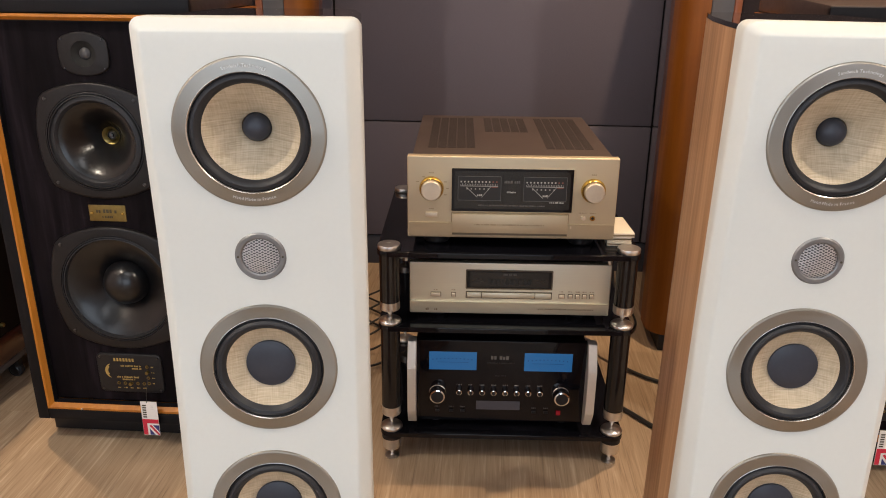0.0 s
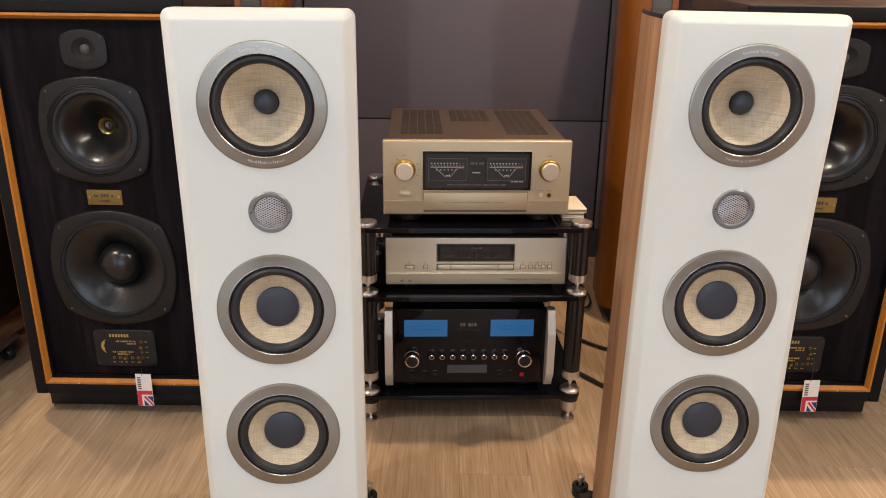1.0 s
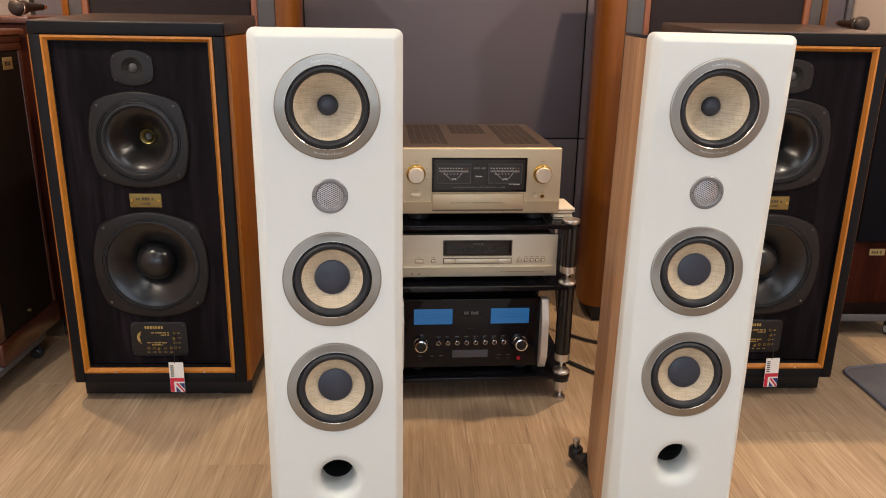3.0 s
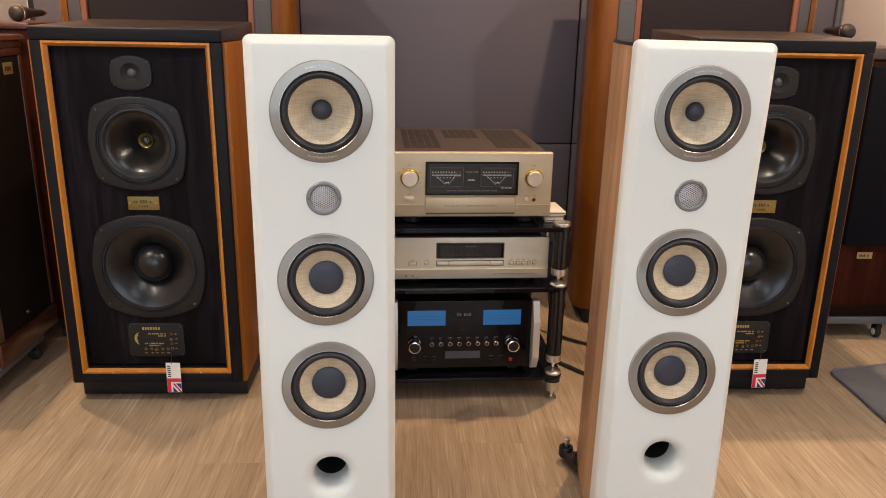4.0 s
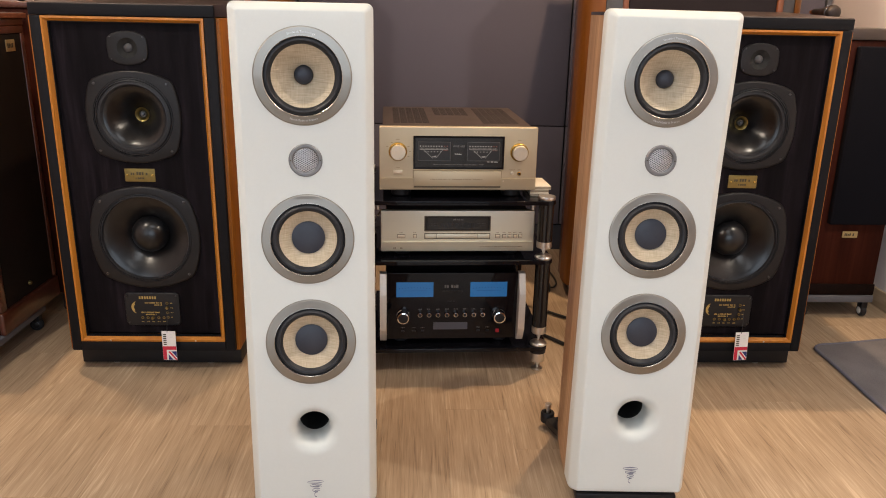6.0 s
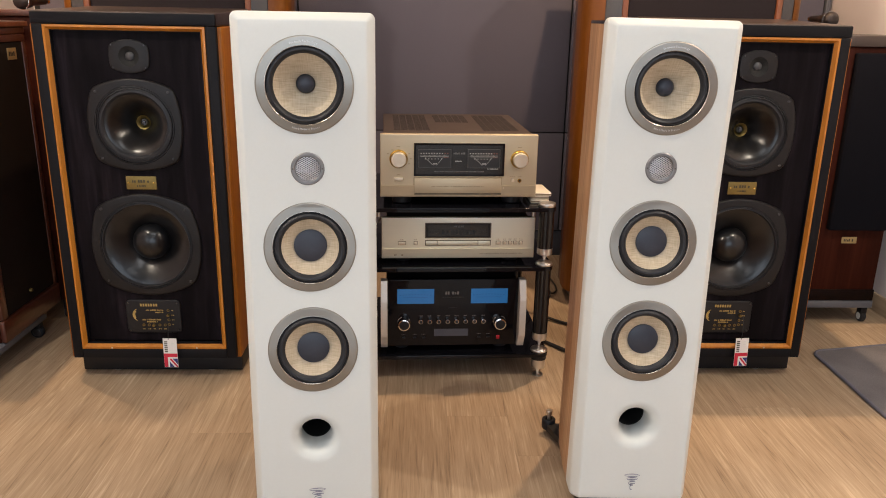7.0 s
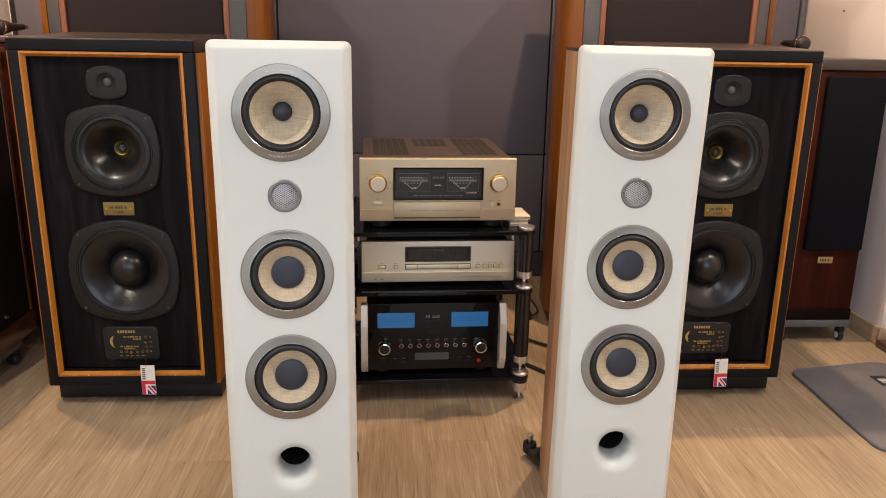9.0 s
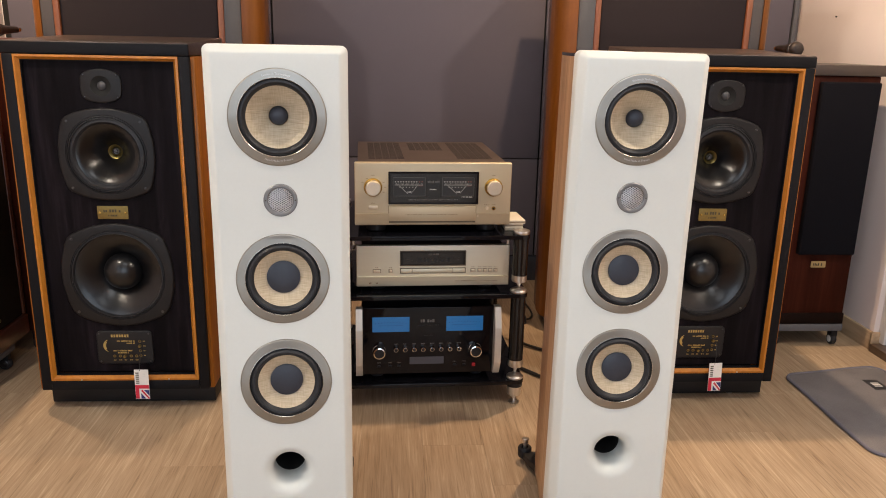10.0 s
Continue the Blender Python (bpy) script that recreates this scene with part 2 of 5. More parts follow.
CAST_BLACK = plain("cast_chassis", (0.0105, 0.0096, 0.0105), 0.38, vary=0.15, bump=0.3, spec=0.28)
CONE_CREASED = plain("creased_cone", (0.0055, 0.0045, 0.0045), 0.42, vary=0.2, grain=75, bump=1.0, coat=0.85, coat_rough=0.24, spec=0.10)
CONE_BLACK = plain("polymer_cone", (0.005, 0.005, 0.006), 0.42, vary=0.2, grain=70, bump=0.35, coat=0.85, coat_rough=0.23, spec=0.10)
DOME_DARK = plain("soft_dome", (0.045, 0.045, 0.05), 0.4, vary=0.1)
BRASS = plain("brass", (0.27, 0.205, 0.075), 0.36, 1.0, vary=0.12)
BADGE_GOLD = plain("badge_gold", (0.55, 0.42, 0.20), 0.5, 0.7, vary=0.15)
RED_EDGE = wood("reddish_edging", (0.11, 0.030, 0.010), (0.155, 0.046, 0.016), (0.20, 0.066, 0.025), (70, 70, 5), 0.4, 0.1)
GOLD_PRINT = plain("gold_print", (0.50, 0.37, 0.13), 0.4, 0.6, vary=0.05, bump=0)
DARK_PRINT = plain("dark_print", (0.05, 0.04, 0.02), 0.5, vary=0.05, bump=0)
SCREW = plain("black_screw", (0.10, 0.10, 0.105), 0.3, 1.0, vary=0.1)
PAPER = plain("white_card", (0.78, 0.77, 0.75), 0.6, vary=0.02)
FLAG_RED = plain("red_print", (0.55, 0.02, 0.05), 0.55, vary=0.03)
FLAG_BLUE = plain("blue_print", (0.02, 0.03, 0.16), 0.55, vary=0.03)

CHAMPAGNE = brushed("champagne_anodised", (0.575, 0.50, 0.365), 0.54, (6, 200, 420))
SILVER_GOLD = brushed("pale_champagne", (0.745, 0.72, 0.60), 0.52, (6, 200, 420))
CHAMPAGNE_DARK = brushed("champagne_shadow_line", (0.34, 0.275, 0.185), 0.4, (6, 200, 420))
KNOB_SILVER = plain("champagne_knob", (0.70, 0.62, 0.50), 0.46, 0.9, vary=0.05)
GOLD_EDGE = plain("gold_edge", (0.62, 0.42, 0.11), 0.24, 1.0, vary=0.05)
BRONZE = plain("bronze_cover", (0.050, 0.034, 0.029), 0.55, 0.15, vary=0.1, bump=0.15)
BRONZE_VENT = plain("bronze_vent", (0.033, 0.023, 0.020), 0.6, 0.2, vary=0.15)
SEAM = plain("dark_seam", (0.085, 0.066, 0.042), 0.6, vary=0.1, bump=0)
METER_GREY = plain("meter_face", (0.010, 0.010, 0.0105), 0.4, vary=0.1)
METER_INSET = plain("meter_inset", (0.013, 0.012, 0.0115), 0.22, vary=0.1, bump=0)
METER_RED = plain("dull_red_print", (0.22, 0.07, 0.05), 0.5, vary=0.03, bump=0)
MARK_GREY = plain("dim_print", (0.12, 0.115, 0.11), 0.5, vary=0.05, bump=0)
METER_PRINT = plain("pale_print", (0.46, 0.45, 0.43), 0.5, vary=0.03, bump=0)
BLUE_METER = glowing("blue_meter", (0.025, 0.19, 0.50), 0.42)
BLUE_DARK = glowing("blue_meter_scale", (0.01, 0.08, 0.26), 0.5)
LCD = plain("lcd", (0.055, 0.058, 0.075), 0.3, vary=0.05)
RED_LIGHT = glowing("red_button", (0.55, 0.012, 0.03), 0.18)
ALUMINIUM = plain("silver_handle", (0.66, 0.64, 0.60), 0.42, 0.5, vary=0.04)
CREAM_CARD = plain("cream_card", (0.74, 0.68, 0.56), 0.4, vary=0.04)
CABLE_BLACK = plain("cable_jacket", (0.015, 0.015, 0.016), 0.45, vary=0.1)

WALL_FABRIC = weave("mauve_wall_fabric", (0.134, 0.124, 0.154), (0.109, 0.100, 0.126), 700, 0.8, 0.25)
PAINT_WHITE = plain("wall_paint", (0.84, 0.76, 0.75), 0.75, vary=0.03, grain=320, bump=0.15)
# dark grey, so that the unseen ceiling throws little light back
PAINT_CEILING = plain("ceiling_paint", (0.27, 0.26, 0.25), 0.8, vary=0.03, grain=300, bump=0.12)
SKIRT_DARK = plain("slate_skirting", (0.035, 0.038, 0.052), 0.5, vary=0.1)
OAK = oak("oak_plank")
SKIRT_OAK = wood("oak_skirting", (0.27, 0.19, 0.12), (0.40, 0.29, 0.19), (0.48, 0.36, 0.25), (60, 4, 60), 0.5, 0.05)
JOINT = plain("floor_joint", (0.26, 0.19, 0.12), 0.8)
THROAT_BRASS = plain("aged_brass", (0.30, 0.23, 0.08), 0.35, 1.0, vary=0.15)
MAHOGANY = wood("mahogany", (0.018, 0.004, 0.002), (0.040, 0.0083, 0.0042), (0.066, 0.0155, 0.008), (50, 50, 2.5), 0.55, 0.0, spec=0.08)
RED_WOOD = wood("red_mahogany", (0.040, 0.0095, 0.005), (0.066, 0.017, 0.009), (0.098, 0.029, 0.016), (50, 3, 50), 0.3, 0.3)
CLOTH_BLACK = weave("black_grille_cloth", (0.006, 0.006, 0.010), (0.003, 0.003, 0.005), 900, 0.85, 0.3)
CLOTH_BROWN = weave("brown_grille_cloth", (0.016, 0.011, 0.0085), (0.009, 0.0065, 0.005), 900, 0.85, 0.3)
CLOTH_DUSK = weave("dusky_grille_cloth", (0.024, 0.019, 0.022), (0.014, 0.011, 0.013), 900, 0.85, 0.3)
GREY_FRAME = plain("slate_frame", (0.046, 0.046, 0.054), 0.45, vary=0.08)
TROLLEY_GREY = plain("grey_board", (0.105, 0.108, 0.125), 0.6, vary=0.1)
WHITE_PLASTIC = plain("white_plastic", (0.7, 0.7, 0.68), 0.35, vary=0.03)
MAT_PILE = plain("grey_pile", (0.165, 0.158, 0.168), 0.95, vary=0.3, grain=420, bump=0.9, spec=0.1)
MAT_EDGE = plain("mat_binding", (0.13, 0.13, 0.17), 0.85, vary=0.2, grain=500, bump=0.6)
DOOR_WHITE = plain("door_paint", (0.75, 0.76, 0.77), 0.45, vary=0.03)
SILL_BROWN = wood("brown_sill", (0.05, 0.03, 0.02), (0.09, 0.055, 0.035), (0.13, 0.085, 0.055), (60, 4, 60), 0.4, 0.2)
LAMP_GLOW = glowing("lamp_glass", (1.0, 0.8, 0.55), 12)
PANEL_GLOW = glowing("panel_diffuser", (0.95, 0.97, 1.0), 4)
MIC_BLACK = plain("mic_body", (0.012, 0.010, 0.010), 0.34, vary=0.1)
MIC_MESH = plain("mic_grille", (0.045, 0.035, 0.033), 0.4, 0.6, vary=0.35, grain=900, bump=0.8)

PANE_GLASS, glass_tree, glass_node = nodes_of("window_glass")
glass_node.inputs["Transmission Weight"].default_value, glass_node.inputs["Roughness"].default_value = 1.0, 0.02
glass_node.inputs["IOR"].default_value = 1.45

# ---- mesh helpers ----


def part(name, bm, material, parent=None, label="", angle=35):
    """Links a bmesh as one mesh object under a thing or a part."""
    me = bpy.data.meshes.new(name)
    bmesh.ops.recalc_face_normals(bm, faces=bm.faces)
    bm.to_mesh(me)
    bm.free()
    me.materials.append(material)
    me.shade_smooth()
    me.set_sharp_from_angle(angle=radians(angle))
    ob = new(name, me)
    ob.parent = parent
    if label:
        tagged(ob, label)
    return ob


def thing(name, at, label, category, group="", yaw=0.0, kind=""):
    ob = new(name)
    ob.empty_display_size = 0.05
    ob.matrix_world = pose(*at, 0, 0, yaw)
    return tagged(ob, label, category, group, kind)


def box(x0, x1, y0, y1, z0, z1, bevel=0.0, segs=2, bm=None):
    bm = bm or bmesh.new()
    made = bmesh.ops.create_cube(bm, size=1.0, matrix=Matrix.LocRotScale(((x0 + x1) / 2, (y0 + y1) / 2, (z0 + z1) / 2), None, (abs(x1 - x0), abs(y1 - y0), abs(z1 - z0))))
    if bevel:
        edges = {e for v in made["verts"] for e in v.link_edges}
        bmesh.ops.bevel(bm, geom=list(edges), offset=bevel, segments=segs, profile=0.5, affect="EDGES", clamp_overlap=True)
    return bm


def turned(profile, at, axis="y", segs=48, bm=None):
    """A surface of revolution: profile of (radius, along) about an axis through at."""
    bm = bm or bmesh.new()
    rings = []
    for r, a in profile:
        ring = []
        for i in range(segs if r > 1e-6 else 1):
            w = 2 * math.pi * i / segs
            u, v = r * math.cos(w), r * math.sin(w)
            if axis == "y":
                co = (at[0] + u, at[1] + a, at[2] + v)
            elif axis == "z":
                co = (at[0] + u, at[1] + v, at[2] + a)
            else:
                co = (at[0] + a, at[1] + u, at[2] + v)
            ring.append(bm.verts.new(co))
        rings.append(ring)
    for p, q in zip(rings, rings[1:]):
        n = max(len(p), len(q))
        for i in range(n):
            j = (i + 1) % n
            if len(p) == 1 and len(q) == 1:
                continue
            if len(p) == 1:
                bm.faces.new((p[0], q[i], q[j]))
            elif len(q) == 1:
                bm.faces.new((p[i], q[0], p[j]))
            else:
                bm.faces.new((p[i], q[i], q[j], p[j]))
    return bm


def rounded(w, h, r, steps=6, cx=0.0, cz=0.0):
    """Outline of a rectangle with round corners."""
    pts = []
    for sx, sz, a0 in ((1, -1, -90), (1, 1, 0), (-1, 1, 90), (-1, -1, 180)):
        for k in range(steps + 1):
            a = radians(a0 + 90 * k / steps)
            pts.append((cx + sx * (w / 2 - r) + r * math.cos(a), cz + sz * (h / 2 - r) + r * math.sin(a)))
    return pts


def cushion(w, h, corner=(0.875, 0.875), r=0.1, steps=16, cx=0.0, cz=0.0):
    """Outline of a plate whose four bowed sides meet in small round corners."""
    pts = []
    for q in range(4):
        for k in range(steps):
            u = -1 + 2 * (k + 0.5) / steps
            along, across = (corner[1], corner[0]) if q % 2 == 0 else corner
            a = along * u
            b = 1 - (1 - across) * u * u
            if abs(u) > 1 - r:
                ease = (abs(u) - 1 + r) / r
                b -= 0.5 * r * ease * ease * 0.5
                a -= math.copysign(0.06 * r * ease, u)
            x, z = ((b, a), (-a, b), (-b, -a), (a, -b))[q]
            pts.append((cx + x * w / 2, cz + z * h / 2))
    return pts


def inset_of(pts, d):
    out, n = [], len(pts)
    for i in range(n):
        a, b = Vector(pts[i - 1]), Vector(pts[(i + 1) % n])
        t = (b - a).normalized()
        out.append((pts[i][0] - t.y * d, pts[i][1] + t.x * d))
    return out


def slab(outline, y0, y1, edge=0.0, holes=(), segs=4, bm=None, hole_depth=None, shrink=None):
    """A plate in the x-z plane with its face at y0 and its back at y1, a rounded front edge and round holes (x, z, radius)."""
    bm = bm or bmesh.new()

    def loop(pts, y):
        return [bm.verts.new((x, y, z)) for x, z in pts]

    def bridge(p, q):
        for i in range(len(p)):
            j = (i + 1) % len(p)
            bm.faces.new((p[i], p[j], q[j], q[i]))

    if shrink:
        # a flat chamfer, softened where it meets the face and the side
        stages = [(edge * f, y0 + edge * g) for f, g in ((1.0, 0.0), (0.93, 0.01), (0.86, 0.035), (0.78, 0.085), (0.70, 0.155), (0.62, 0.235), (0.25, 0.64), (0.17, 0.73), (0.10, 0.82), (0.04, 0.93), (0.0, 1.1))]
    else:
        stages = [(edge * (1 - math.sin(math.pi / 2 * k / segs)), y0 + edge * (1 - math.cos(math.pi / 2 * k / segs))) for k in range(segs + 1)] if edge else [(0, y0)]
    if shrink:
        w, h, r, cz = shrink
        loops = [loop(rounded(w - 1.85 * d, h - 1.6 * d, max(r - d * 0.5, 0.002), (len(outline) - 4) // 4, 0, cz), y) for d, y in stages]
    else:
        loops = [loop(inset_of(outline, d) if d > 1e-7 else outline, y) for d, y in stages]
    for p, q in zip(loops, loops[1:]):
        bridge(p, q)
    back = loop(outline, y1)
    bridge(loops[-1], back)
    if not holes:
        bm.faces.new(back)
    front = loops[0]
    if not holes:
        bm.faces.new(front)
        return bm
    edges = [bm.edges.get((front[i], front[(i + 1) % len(front)])) for i in range(len(front))]
    for hx, hz, hr in holes:
        ring = loop([(hx + hr * math.cos(2 * math.pi * i / 64), hz + hr * math.sin(2 * math.pi * i / 64)) for i in range(64)], y0)
        edges += [bm.edges.new((ring[i], ring[(i + 1) % 64])) for i in range(64)]
        if hole_depth:
            deep = loop([(v.co.x, v.co.z) for v in ring], y0 + hole_depth)
            bridge(ring, deep)
    bmesh.ops.triangle_fill(bm, use_beauty=True, edges=edges)
    return bm


def ring_plate(outer, inner, y0, y1, edge=0.0, segs=3):
    """A plate between two outlines with as many points each."""
    bm = bmesh.new()
    n = len(outer)
    seq = [(inner, y1), (inner, y0)]
    for k in range(segs + 1 if edge else 1):
        a = math.pi / 2 * k / segs
        d, y = (edge * (1 - math.sin(a)), y0 + edge * (1 - math.cos(a))) if edge else (0, y0)
        seq.append((inset_of(outer, d) if d > 1e-7 else outer, y))
    seq.append((outer, y1))
    loops = [[bm.verts.new((x, y, z)) for x, z in pts] for pts, y in seq]
    for p, q in zip(loops, loops[1:]):
        for i in range(n):
            j = (i + 1) % n
            bm.faces.new((p[i], p[j], q[j], q[i]))
    return bm


def circle_like(outline, r, cx=0.0, cz=0.0):
    """A circle whose points lie in the same directions as those of an outline."""
    turns = [math.atan2(z - cz, x - cx) for x, z in outline]
    return [(cx + r * math.cos(a), cz + r * math.sin(a)) for a in turns]


def tube(points, radius, segs=10, bm=None):
    """A round cable through the points, smoothed."""
    bm = bm or bmesh.new()
    pts = [Vector(p) for p in points]
    for _ in range(3):
        fine = [pts[0]]
        for a, b in zip(pts, pts[1:]):
            fine += [a * 0.75 + b * 0.25, a * 0.25 + b * 0.75]
        pts = fine + [pts[-1]]
    rings = []
    for i, p in enumerate(pts):
        d = (pts[min(i + 1, len(pts) - 1)] - pts[max(i - 1, 0)]).normalized()
        side = d.cross(Vector((0, 0, 1)))
        side = side.normalized() if side.length > 1e-4 else Vector((1, 0, 0))
        up = side.cross(d)
        rings.append([bm.verts.new(p + radius * (math.cos(2 * math.pi * k / segs) * side + math.sin(2 * math.pi * k / segs) * up)) for k in range(segs)])
    for p, q in zip(rings, rings[1:]):
        for k in range(segs):
            bm.faces.new((p[k], p[(k + 1) % segs], q[(k + 1) % segs], q[k]))
    bm.faces.new(rings[0]), bm.faces.new(rings[-1])
    return bm


def bars(rows, y, depth=0.0006):
    """Flat printed bars (x0, x1, z0, z1) that stand for small print on a face at y."""
    bm = bmesh.new()
    for x0, x1, z0, z1 in rows:
        box(x0, x1, y - depth, y, z0, z1, bm=bm)
    return bm


def word_bars(x0, x1, z, h, y, seed, depth=0.0006):
    """A line of print as a row of short bars with gaps, as words have."""
    rnd = random.Random(seed)
    rows, x = [], x0
    while x < x1 - h * 0.5:
        w = min(h * rnd.uniform(0.35, 0.75), x1 - x)
        rows.append((x, x + w, z - h / 2, z + h / 2 * rnd.choice((1, 1, 0.6))))
        x += w + h * rnd.choice((0.22, 0.22, 0.25, 0.8))
    return bars(rows, y, depth)


def arc_text(text, radius, middle, size, y, cx, cz, inward):
    """Small letters along a circle; middle is the angle of the text's centre. inward: the letters' feet point to the centre."""
    bm = bmesh.new()
    metas = []
    for ch in text:
        cu = bpy.data.curves.new("letter", "FONT")
        cu.body, cu.size, cu.align_x, cu.resolution_u = ch, size, "CENTER", 2
        metas.append((ch, cu))
    widths = [size * (0.28 if ch in " iIl" else 0.42 if ch in "rtf" else 0.72 if ch in "HMDW" else 0.54) for ch, _ in metas]
    total, run = sum(widths), 0.0
    for (ch, cu), w in zip(metas, widths):
        s = run + w / 2 - total / 2
        run += w
        if ch != " ":
            ob = bpy.data.objects.new("letter", cu)
            me = bpy.data.meshes.new_from_object(ob)
            a = middle - s / radius if inward else middle + s / radius
            base = radius if inward else radius + size * 0.7
            turn = a - math.pi / 2 if inward else a + math.pi / 2
            for v in me.vertices:
                px, pz = v.co.x, v.co.y
                v.co = (cx + base * math.cos(a) + px * math.cos(turn) - pz * math.sin(turn), y, cz + base * math.sin(a) + px * math.sin(turn) + pz * math.cos(turn))
            bm.from_mesh(me)
            bpy.data.objects.remove(ob)
            bpy.data.meshes.remove(me)
        bpy.data.curves.remove(cu)
    return bm

# ---- the room ----
X0, X1, Y0, Y1, H = -1.68, 1.885, -3.2, 3.05, ROOM_H


def structure(name, bm, material, label, category, angle=35):
    return tagged(part(name, bm, material, None, "", angle), label, category, "", "structure")


floor = structure("floor", box(X0 - 0.15, X1 + 0.35, Y0 - 0.15, Y1 + 0.15, -0.12, -0.008), JOINT, "greyish-brown oak plank floor with a long grain", "floor")
back_wall = structure("wall_north", box(X0 - 0.15, X1 + 0.35, Y1, Y1 + 0.15, -0.008, H), PAINT_WHITE, "back wall clad with mauve-grey fabric panels", "wall")
west = bmesh.new()
box(X0 - 0.15, X0, -0.5, Y1, -0.008, H, bm=west)
box(X0 - 0.15, X0, Y0, -2.1, -0.008, H, bm=west)
box(X0 - 0.15, X0, -2.1, -0.5, -0.008, 0.4, bm=west)
box(X0 - 0.15, X0, -2.1, -0.5, 2.2, H, bm=west)
structure("wall_west", west, PAINT_WHITE, "plain white painted side wall with an added, unseen window", "wall")
# unseen window, added only to house the side fill lamp
fill_window = structure("window_2", box(X0 - 0.12, X0 - 0.11, -2.1, -0.5, 0.4, 2.2), PANE_GLASS, "unseen side window added for daylight fill", "window")
fill_window.visible_shadow = False
for y in (-2.1, -1.325, -0.55):
    part("window_frame", box(X0 - 0.14, X0 - 0.06, y, y + 0.05, 0.401, 2.199, 0.004), WHITE_PLASTIC, fill_window)
south = bmesh.new()
box(X0 - 0.15, -1.2, Y0 - 0.15, Y0, -0.008, H, bm=south)
box(1.4, X1 + 0.35, Y0 - 0.15, Y0, -0.008, H, bm=south)
box(-1.2, 1.4, Y0 - 0.15, Y0, -0.008, 0.3, bm=south)
box(-1.2, 1.4, Y0 - 0.15, Y0, 2.3, H, bm=south)
# unseen wall, given the dark fabric to cut reflected light
structure("wall_south", south, WALL_FABRIC, "plain mauve-grey wall with a wide shop window", "wall")
window = structure("window_1", box(-1.2, 1.4, Y0 - 0.12, Y0 - 0.11, 0.3, 2.3), PANE_GLASS, "wide shop window opposite the hi-fi wall", "window")
window.visible_shadow = False
for x in (-1.2, -0.36, 0.5, 1.35):
    part("window_frame", box(x, x + 0.05, Y0 - 0.14, Y0 - 0.06, 0.301, 2.299, 0.004), WHITE_PLASTIC, window)
east = bmesh.new()
box(X1, X1 + 0.13, 2.14, Y1, -0.008, H, 0.004, bm=east)
box(X1, X1 + 0.13, Y0, 1.24, -0.008, H, bm=east)
box(X1, X1 + 0.13, 1.24, 2.14, 2.06, H, bm=east)
structure("wall_east", east, PAINT_WHITE, "white painted side wall with a doorway", "wall")
# unseen ceiling, kept dark to cut its reflections in the trim rings
structure("ceiling", box(X0 - 0.15, X1 + 0.35, Y0 - 0.15, Y1 + 0.15, H, H + 0.1), PAINT_CEILING, "plain dark grey ceiling, out of view", "ceiling")

# fabric panels on the back wall, with narrow shadow gaps
PANEL_X = [X0 + 0.03, -0.522, 0.702, X1 - 0.036]
for a, b in zip(PANEL_X, PANEL_X[1:]):
    for z0, z1 in ((0.13, 0.6005), (0.605, 1.8215), (1.826, H - 0.02)):
        part("wall_panel", box(a + 0.004, b - 0.004, Y1 - 0.022, Y1 + 0.001, z0, z1, 0.004), WALL_FABRIC, back_wall)
part("backing", box(X0 + 0.005, X1 - 0.035, Y1 - 0.006, Y1 + 0.001, 0.127, H - 0.01), DARK_VOID, back_wall, "black backing in the panel gaps")
structure("baseboard_north", box(X0, X1, Y1 - 0.014, Y1 + 0.001, -0.006, 0.125, 0.003), SKIRT_DARK, "dark slate skirting along the back wall", "baseboard")
structure("trim", box(X1 - 0.034, X1 - 0.012, Y1 - 0.03, Y1 + 0.001, 0.13, H - 0.02, 0.004), TROLLEY_GREY, "blue-grey edge strip beside the fabric panels", "trim")
part("nail", turned([(0.0, -0.006), (0.003, -0.006), (0.003, 0.002)], (X1, 2.725, 1.265), "x", 10), RUBBER, bpy.data.objects["wall_east"])
structure("baseboard_east", box(X1 - 0.013, X1 + 0.001, 2.128, Y1 - 0.02, -0.006, 0.072, 0.003), SKIRT_OAK, "oak-coloured skirting that ends at the doorway", "baseboard")
structure("baseboard_jamb", box(X1 - 0.013, X1 + 0.13, 2.127, 2.139, -0.006, 0.072, 0.003), SKIRT_OAK, "oak-coloured skirting return at the doorway", "baseboard")
structure("baseboard_west", box(X0 - 0.001, X0 + 0.013, Y0, Y1 - 0.02, -0.006, 0.072, 0.003), SKIRT_OAK, "oak-coloured skirting on the side wall", "baseboard")
door = structure("door_1", box(X1 + 0.05, X1 + 0.09, 1.27, 2.11, 0.035, 2.03, 0.003), DOOR_WHITE, "closed white door in the side wall", "door")
part("door_frame", box(X1 + 0.02, X1 + 0.12, 2.10, 2.139, 0.03, 2.058, 0.004), DOOR_WHITE, door)
part("door_frame", box(X1 + 0.02, X1 + 0.12, 1.241, 1.28, 0.03, 2.058, 0.004), DOOR_WHITE, door)
part("sill", box(X1 - 0.02, X1 + 0.14, 1.242, 2.126, -0.006, 0.03, 0.006), SILL_BROWN, door, "dark brown wooden threshold")


def ceiling_panel(x, y):
    p = thing("ceiling_light", (x, y, H), "flush square-edged white ceiling light panel, out of view", "ceiling light", "ceiling panels")
    part("light_frame", ring_plate_flat(1.26, 0.66, 0.03), WHITE_PLASTIC, p)
    part("diffuser", box(-0.6, 0.6, -0.3, 0.3, -0.018, -0.008), PANEL_GLOW, p)


